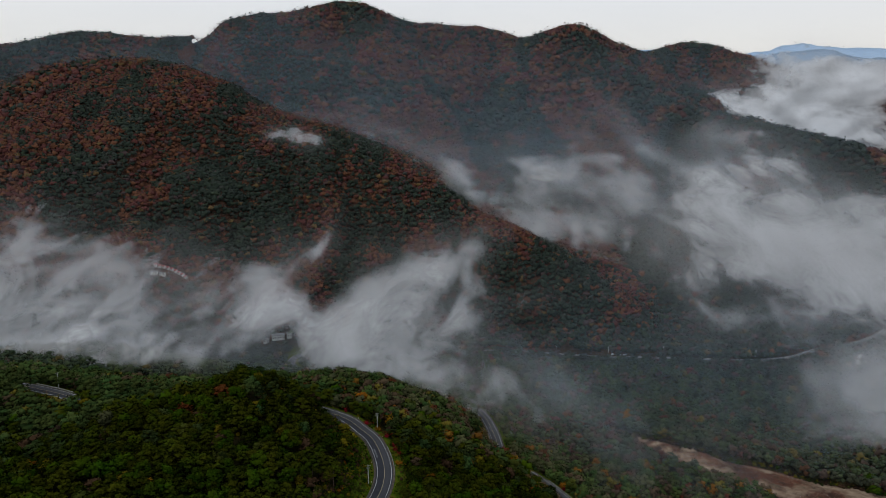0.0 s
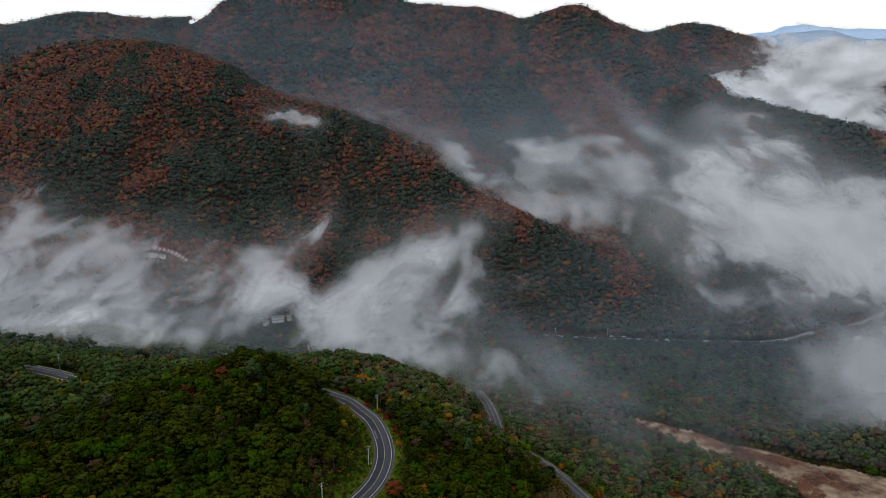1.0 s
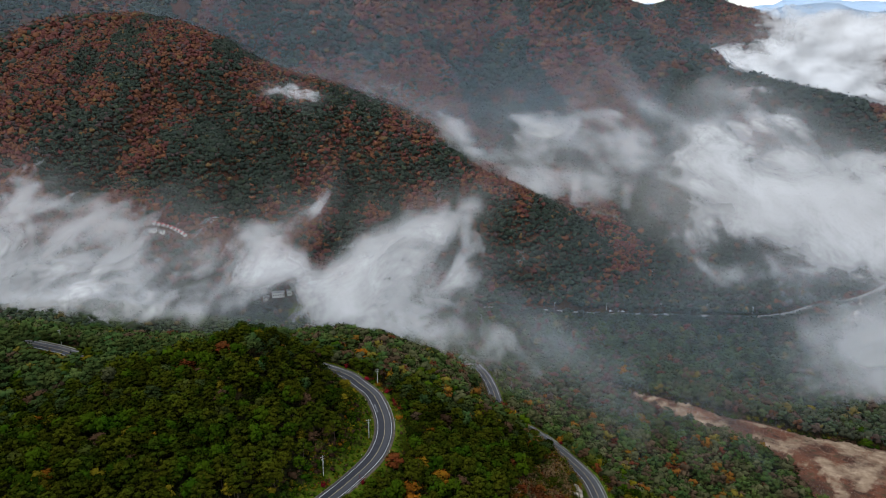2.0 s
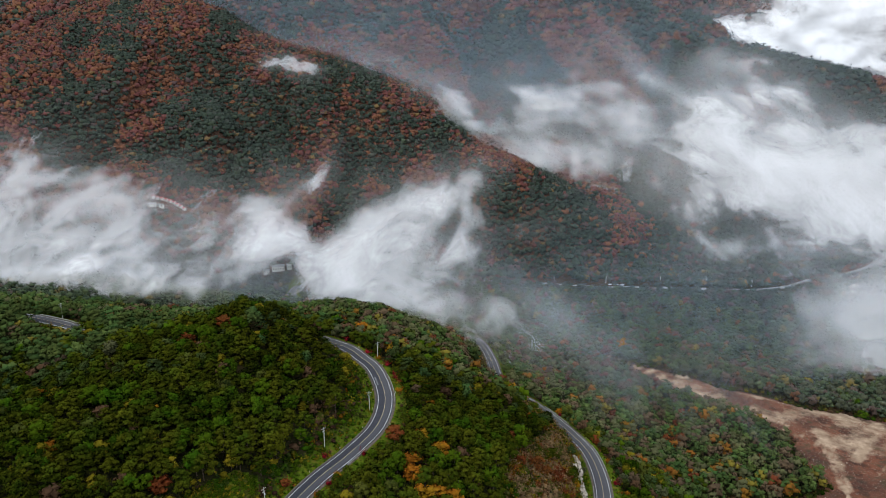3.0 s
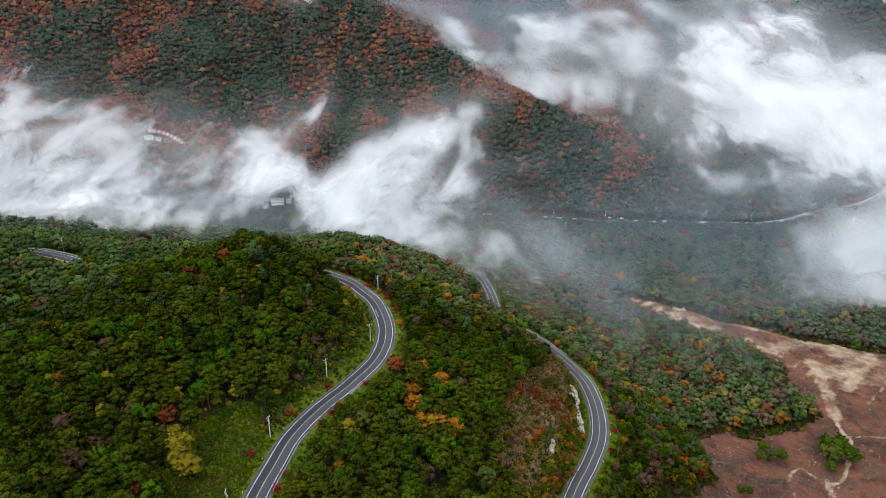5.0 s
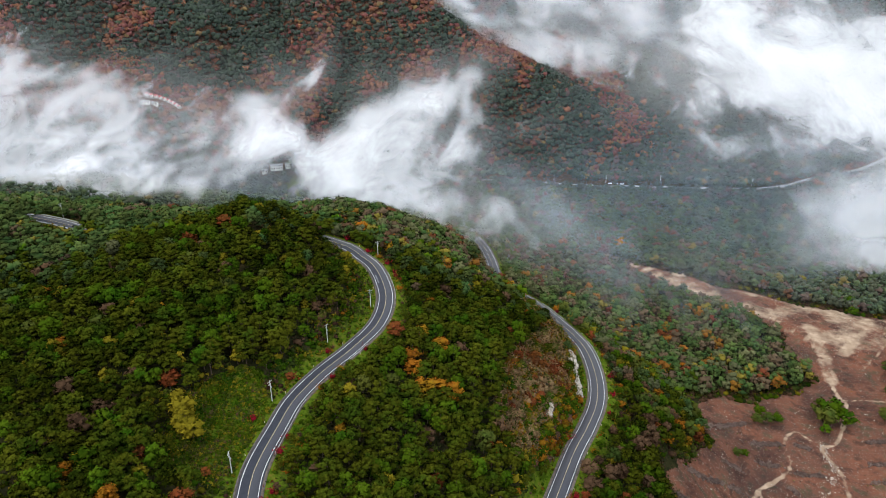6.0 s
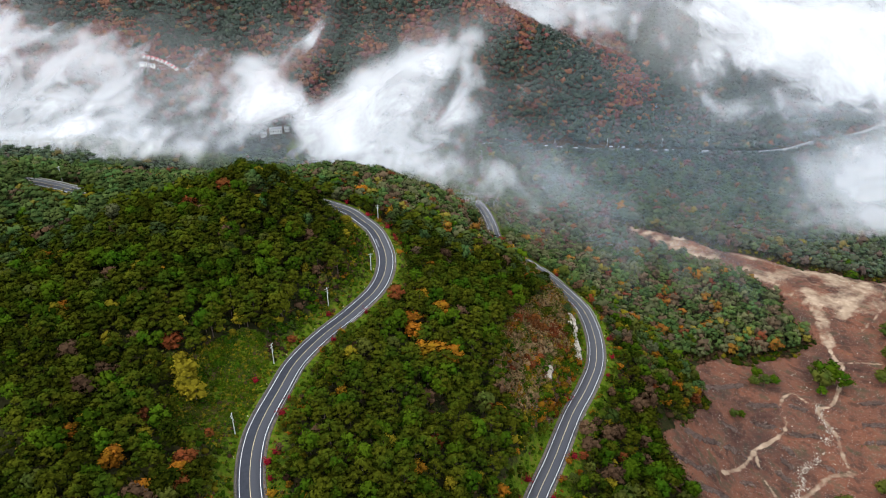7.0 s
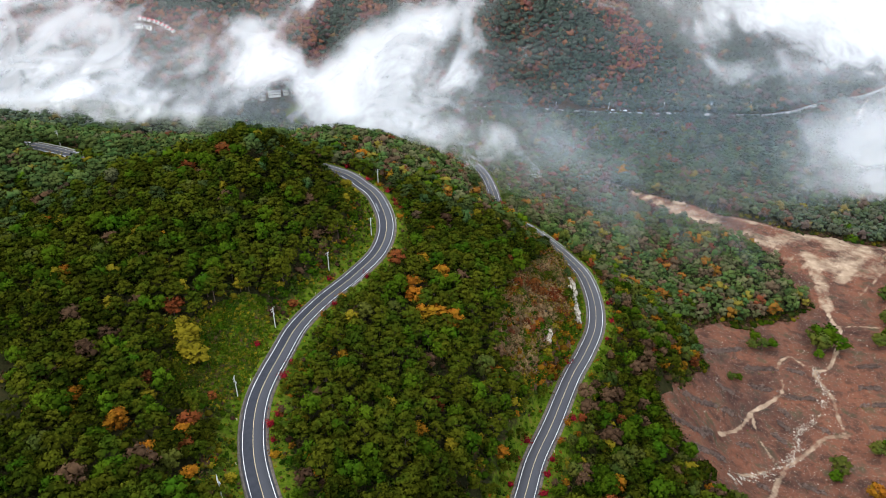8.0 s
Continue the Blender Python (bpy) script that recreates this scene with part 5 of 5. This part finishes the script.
def car():
    p = tagged(new("car"), "small white car parked in the valley", "car", "parked cars")
    bm = bmesh.new()
    box(bm, (4.3, 1.75, 0.75), (0, 0, 0.72), bevel=0.18)
    part("body", bm_mesh("body", bm, CAR_PAINT), p)
    bm = bmesh.new()
    box(bm, (2.3, 1.55, 0.6), (-0.2, 0, 1.28), bevel=0.2)
    part("cabin", bm_mesh("cabin", bm, GLASS), p)
    bm = bmesh.new()
    box(bm, (1.6, 1.4, 0.06), (-0.2, 0, 1.57), bevel=0.02)
    part("roof", bm_mesh("roof", bm, CAR_PAINT), p)
    for x_ in (-1.35, 1.35):
        for y_ in (-0.8, 0.8):
            bm = bmesh.new()
            tube(bm, (x_, y_ - 0.1, 0.34), (x_, y_ + 0.1, 0.34), 0.34, 0.34, 14)
            wheel = part("wheel", bm_mesh("wheel", bm, RUBBER), p)
            bm = bmesh.new()
            tube(bm, (x_, y_ - 0.11, 0.34), (x_, y_ + 0.11, 0.34), 0.19, 0.19, 10)
            part("rim", bm_mesh("rim", bm, STEEL), wheel)
    return p


first_car = None
for hx, hy, turn in ((-158, 848, 30), (222, 862.5, 5), (214, 863, 8), (229, 861.5, 2), (540, 893, 60), (524, 862, 60), (503, 822, 55), (515, 842, 60), (488, 797, 50)):
    m = pose(hx, hy, float(ground(np.array([hx]), np.array([hy]))[0]) + 0.02, 0, 0, turn)
    if first_car is None:
        first_car = car()
        first_car.matrix_basis = m
    else:
        copy_thing(first_car, m)


# ---- mist ----
scene.cycles.transparent_max_bounces = 64


def mist_material(name, colour, flow=0.0, size=40.0, torn=1.0, gain=2.7, layers=3, halo=0.05, lit=0.1):
    """Vapour that is torn to shreds where it is thin; flow: tilt of its streaks in the camera's view, in degrees over
    the horizon.
    """
    m = bpy.data.materials.new(name)
    m.use_nodes = True
    n, l = m.node_tree.nodes, m.node_tree.links
    n.clear()
    m_out, m_mix, m_body = n.new("ShaderNodeOutputMaterial"), n.new("ShaderNodeMixShader"), n.new("ShaderNodeMixShader")
    m_clear, m_diff, m_trans = n.new("ShaderNodeBsdfTransparent"), n.new("ShaderNodeBsdfDiffuse"), n.new("ShaderNodeBsdfTranslucent")
    for node in (m_diff, m_trans):
        node.inputs["Color"].default_value = (*colour, 1)
        up = n.new("ShaderNodeCombineXYZ")
        up.inputs["Z"].default_value = 1.0
        l.new(up.outputs[0], node.inputs["Normal"])
    m_body.inputs[0].default_value = lit
    l.new(m_diff.outputs[0], m_body.inputs[1])
    l.new(m_trans.outputs[0], m_body.inputs[2])
    m_attr = n.new("ShaderNodeAttribute")
    m_attr.attribute_name = "thick"
    where = n.new("ShaderNodeAttribute")
    where.attribute_name = "lie"
    turn = n.new("ShaderNodeMapping")
    turn.vector_type = "TEXTURE"
    turn.inputs["Rotation"].default_value = (0, 0, radians(flow))
    l.new(where.outputs["Vector"], turn.inputs["Vector"])

    def layer(stretch, scale, detail, twist, rough):
        grow = n.new("ShaderNodeMapping")
        grow.inputs["Scale"].default_value = (scale / stretch, scale, 1.0 / 150)
        l.new(turn.outputs[0], grow.inputs["Vector"])
        t = n.new("ShaderNodeTexNoise")
        t.inputs["Scale"].default_value, t.inputs["Detail"].default_value = 1.0, detail
        t.inputs["Roughness"].default_value, t.inputs["Distortion"].default_value = rough, twist
        l.new(grow.outputs[0], t.inputs["Vector"])
        return t.outputs["Fac"]

    broad = math_node(n, l, "MULTIPLY", math_node(n, l, "SUBTRACT", layer(1.25, 1 / size, 9, 0.8, 0.60), 0.33), 2.9 * 0.74, True)
    fine = math_node(n, l, "MULTIPLY", math_node(n, l, "SUBTRACT", layer(1.9, 3.4 / size, 6, 0.6, 0.62), 0.33), 2.9 * 0.26, True)
    wisp = math_node(n, l, "ADD", broad, fine)
    rest = math_node(n, l, "SUBTRACT", math_node(n, l, "ADD", m_attr.outputs["Fac"], math_node(n, l, "MULTIPLY", wisp, torn)), torn)
    rest = math_node(n, l, "MAXIMUM", rest, 0.0)
    tau = math_node(n, l, "ADD", rest, math_node(n, l, "MULTIPLY", m_attr.outputs["Fac"], halo))
    clear = math_node(n, l, "POWER", math.exp(-gain / layers), tau)
    l.new(math_node(n, l, "SUBTRACT", 1.0, clear, True), m_mix.inputs[0])
    l.new(m_clear.outputs[0], m_mix.inputs[1])
    l.new(m_body.outputs[0], m_mix.inputs[2])
    l.new(m_mix.outputs[0], m_out.inputs[0])
    return m


def mist(label, puffs, y0, step, seed, lean=0.7, gap=24.0, layers=3, colour=(0.95, 0.965, 0.99), flow=0.0, size=40.0, torn=1.1, gain=2.3, halo=0.11, lit=0.15):
    """A bank of mist in wavy layers that lean away from the camera; puffs, placed to fit its view: x, z, half widths
    along and across, tilt, amount.
    """
    mat = mist_material("mist", colour, flow, size, torn, gain, layers, halo, lit)
    p = np.array(puffs, float)
    reach = 2.4 * np.maximum(p[:, 2], p[:, 3])
    u = np.arange((p[:, 0] - reach).min(), (p[:, 0] + reach).max(), step)
    v = np.arange((p[:, 1] - reach).min(), (p[:, 1] + reach).max(), step * 0.6)
    gu, gv = np.meshgrid(u, v, indexing="ij")
    vs, fs, th, lie, count = [], [], [], [], 0
    for k in range(layers):
        off = (k - (layers - 1) / 2) * gap
        x = gu + 6 * fbm(gu / 60 + k, gv / 60, 2, seed + 3)
        y = y0 + lean * (gv - 80) + off + 0.3 * gap * fbm(gu / 80, gv / 80 + k * 7, 3, seed)
        d = np.zeros(gu.shape)
        wx = gu + 0.75 * size * fbm(gu / size, gv / size, 4, seed + 5)
        wz = gv + 0.45 * size * fbm(gu / size + 9, gv / size, 4, seed + 6)
        for px_, pz_, rx_, rz_, tilt, amount in p:
            c, s = math.cos(radians(tilt)), math.sin(radians(tilt))
            dx, dz = wx - px_, wz - pz_
            q = ((dx * c + dz * s) / rx_) ** 2 + ((dz * c - dx * s) / rz_) ** 2
            d += amount * (0.85 * np.exp(-0.75 * q) + 0.15 * np.exp(-0.25 * q))
        d = 1.3 * (1 - np.exp(-np.maximum(d, 0)))
        idx = np.arange(gu.size).reshape(gu.shape) + count
        f = np.stack([idx[:-1, :-1], idx[1:, :-1], idx[1:, 1:], idx[:-1, 1:]], -1).reshape(-1, 4)
        live = np.maximum(np.maximum(d[:-1, :-1], d[1:, :-1]), np.maximum(d[1:, 1:], d[:-1, 1:])).ravel() > 0.012
        vs.append(np.stack([x, y, gv], -1).reshape(-1, 3))
        lie.append(np.stack([gu, gv * 1.25, off + 0 * gu + seed * 31.0], -1).reshape(-1, 3))
        fs.append(f[live])
        th.append(d.ravel())
        count += gu.size
    v, f, t, w = np.vstack(vs), np.vstack(fs), np.concatenate(th), np.vstack(lie)
    used = np.unique(f)
    back = np.zeros(len(v), int)
    back[used] = np.arange(len(used))
    me = array_mesh("mist_bank", v[used], back[f], [mat], attrs=[("thick", np.maximum(t[used] - 0.012, 0))], smooth=True)
    me.attributes.new("lie", "FLOAT_VECTOR", "POINT").data.foreach_set("vector", w[used].astype(np.float32).ravel())
    return tagged(new("mist_bank", me), label, "mist", "mist banks", "stuff")


# x, z, half length, half height, tilt, amount
MIST_LEFT = [(-489, 79, 99, 26, 0, 0.9), (-554, 77, 87, 34, 0, 1), (-420, 102, 63, 26, 8, 0.75), (-493, 138, 39, 27, 20, 0.5), (-396, 117, 44, 16, -10, 0.45), (-357, 79, 50, 22, 0, 0.5), (-309, 62, 56, 20, 0, 0.3), (-438, 51, 96, 11, 0, 0.3), (-480, 36, 75, 9, 0, 0.16), (-364, 40, 64, 10, 0, 0.14), (-413, 143, 68, 10, 10, 0.25), (-580, 135, 73, 36, 0, 0.7), (-285, 54, 35, 17, 0, 0.2)]
MIST_CENTRE = [(-90, 51, 64, 22, -18, 1.1), (-145, 68, 52, 19, -25, 0.8), (-208, 90, 57, 21, -20, 0.7), (-185, 124, 44, 18, 40, 0.6), (-156, 143, 24, 7, 35, 0.4), (-257, 96, 34, 15, -10, 0.42), (-59, 101, 49, 27, 30, 0.65), (-20, 118, 43, 17, 35, 0.6), (12, 135, 32, 6, 35, 0.6), (35, 112, 17, 6, -40, 0.4), (-36, 68, 48, 27, 0, 0.75), (2, 65, 29, 27, 0, 0.42), (-52, 33, 48, 13, -15, 0.85), (-137, 97, 25, 15, 0, -0.45), (-186, 48, 26, 10, 0, -0.35)]
MIST_TAIL = [(-16, 106, 25, 8, -30, 0.65), (8, 104, 25, 10, -20, 0.42), (40, 112, 27, 11, -10, 0.4), (83, 95, 23, 15, 0, 0.3), (66, 71, 27, 18, 0, 0.2), (-42, 110, 18, 5, 0, 0.4)]
MIST_MIDDLE = [(229, 188, 80, 30, 0, 0.6), (194, 123, 75, 22, 10, 0.55), (267, 151, 95, 36, 0, 0.42), (131, 212, 60, 9, -8, 0.42), (165, 175, 52, 28, 40, 0.45), (268, 52, 28, 13, -40, 0.5), (231, 80, 60, 22, -20, 0.36), (123, 130, 80, 28, 0, 0.4), (39, 162, 52, 19, -28, 0.8), (-1, 196, 34, 18, -40, 0.5), (-70, 239, 60, 14, -25, 0.4), (348, 75, 85, 34, 0, 0.36), (293, 196, 60, 19, -50, 0.45), (107, 184, 90, 28, 0, 0.3)]
MIST_RIGHT = [(483, 123, 108, 37, 5, 1.05), (557, 107, 92, 43, -12, 1.05), (591, 72, 79, 28, -10, 0.9), (407, 165, 43, 35, 0, 0.75), (347, 220, 81, 13, -45, 0.6), (437, 241, 47, 25, 20, 0.42), (479, 210, 51, 20, 0, 0.34), (515, 206, 15, 24, -10, 0.55), (400, 111, 61, 31, 0, 0.55), (371, 139, 35, 26, 0, 0.4), (432, 79, 78, 15, 0, 0.38), (629, 103, 66, 50, 0, 0.9), (520, 31, 62, 18, 0, 0.3), (603, 30, 50, 20, 0, 0.55), (441, 264, 38, 13, 10, 0.35)]
MIST_LOW = [(362, 48, 50, 10, 8, 0.45), (331, 54, 21, 7, -30, 0.4), (364, 35, 23, 15, 0, 0.25), (461, 34, 40, 24, 20, 0.35), (426, 62, 48, 9, 10, 0.22), (86, 62, 36, 6, 20, 0.25), (133, 72, 18, 9, 40, 0.22), (283, 10, 82, 6, 0, 0.2)]
MIST_EDGE = [(424, 43, 29, 27, 0, 0.8), (405, 56, 25, 15, 0, 0.35), (446, 82, 39, 23, 0, 0.7), (394, 68, 25, 18, 0, 0.2), (425, 12, 45, 20, 0, 0.5), (395, 30, 40, 30, 0, 0.25)]
MIST_SHRED = [(-234, 259, 24, 7, -22, 0.9), (-262, 264, 22, 6, 0, 0.4), (-205, 250, 20, 6, -10, 0.35), (-225, 292, 40, 7, -10, 0.25)]
MIST_SEA = [(772, 271, 100, 18, -8, 1.6), (898, 244, 123, 22, -10, 1.6), (1000, 218, 100, 19, -14, 1.5), (969, 300, 71, 57, 0, 1.5), (1022, 366, 90, 32, 0, 1.4), (989, 386, 59, 15, 0, 1.0), (1067, 336, 38, 35, 0, 0.9), (864, 290, 66, 17, -10, 0.8), (816, 310, 33, 10, -45, 0.6), (1087, 244, 51, 19, 0, 0.5), (1142, 339, 46, 10, 0, 0.9), (1211, 322, 107, 29, 0, 1), (931, 265, 99, 22, 0, 1.2)]
MIST_VEIL = [(-150, 255, 260, 60, 0, 0.5), (120, 200, 200, 60, 0, 0.5), (380, 165, 220, 70, 0, 0.6), (620, 150, 200, 80, 0, 0.65), (-480, 380, 260, 80, 0, 0.35), (-850, 350, 260, 80, 0, 0.35), (350, 330, 420, 90, 0, 0.45), (-200, 420, 420, 80, 0, 0.35)]
MIST_FLOOR = [(110, 34, 130, 30, 0, 0.35), (300, 50, 200, 40, 0, 0.35), (480, 60, 180, 50, 0, 0.5), (-250, 62, 180, 36, 0, 0.35), (-420, 70, 150, 40, 0, 0.3), (200, 110, 330, 50, 0, 0.25)]
MIST_SLOPE = [(86, 124, 32, 16, -40, 0.5), (114, 98, 28, 18, -40, 0.42), (195, 76, 42, 14, 0, 0.34), (174, 92, 29, 13, 0, 0.3), (59, 141, 24, 10, -20, 0.4), (241, 101, 48, 13, 0, 0.25)]
MIST_SHELF = [(-300, 136, 71, 8, 0, 0.6), (-243, 130, 46, 6, 0, 0.45), (-338, 129, 47, 7, 0, 0.55), (-201, 130, 38, 7, 0, 0.4), (-157, 133, 28, 7, 0, 0.3)]
# blue tint of the broad thin sheets added to stand in for hazy air
BLUE = (0.62, 0.80, 1.0)
mist("low mist fringe trailing over the wooded shelf", MIST_SHELF, 500, 4.0, 43, 0.7, 12, 2, flow=15, size=34, torn=0.9, gain=1.7)
mist("thin drifting haze over the wood on the slope", MIST_SLOPE, 430, 6.0, 37, 0.7, 20, 2, (0.78, 0.89, 1.0), -35, 40, 0.5, 0.22, 0.1)
mist("thin haze of mist over the valley wood", MIST_FLOOR, 660, 12.0, 31, 0.7, 60, 2, BLUE, 0, 90, 0.35, 0.15, 0.1)
mist("thin bluish haze sheets between the spur and the mountain behind", MIST_VEIL, 1180, 18.0, 32, 1.1, 70, 2, BLUE, 0, 140, 0.35, 0.17, 0.1)
mist("white ragged mist bank lying against the wooded mountain foot", MIST_LEFT, 810, 5.0, 41, flow=30, size=48, torn=1.2, gain=1.6)
mist("bright torn mist bank drifting over the valley road", MIST_CENTRE, 790, 5.0, 51, flow=38, size=44, gain=1.95)
mist("thin trailing end of the mist bank on the wooded spur", MIST_TAIL, 520, 4.0, 55, gap=14, flow=-30, size=34, torn=0.9, gain=1.7)
mist("thin grey mist wisps in the side valley", MIST_MIDDLE, 1100, 6.0, 61, flow=-15, size=52, torn=1.1, gain=1.5, halo=0.13)
mist("dense white mist bank below the mountain ridge", MIST_RIGHT, 1000, 7.0, 71, flow=-28, size=66, gain=2.9, halo=0.16)
mist("faint low mist shreds above the valley trees", MIST_LOW, 900, 5.0, 81, flow=10, size=40, torn=0.8, gain=1.4)
mist("soft mist patch over the valley settlement", MIST_EDGE, 660, 5.0, 91, gap=14, size=60, torn=0.6, gain=1.4)
mist("small white mist shred on the mountain flank", MIST_SHRED, 1000, 4.0, 101, gap=10, flow=-20, size=30, torn=0.9, gain=1.6)
mist("brilliant white sea of mist behind the ridge", MIST_SEA, 1780, 9.0, 111, 0.5, 60, 3, (0.97, 0.98, 1.0), -10, 90, 1.0, 8.0, 0.05, 0.0)
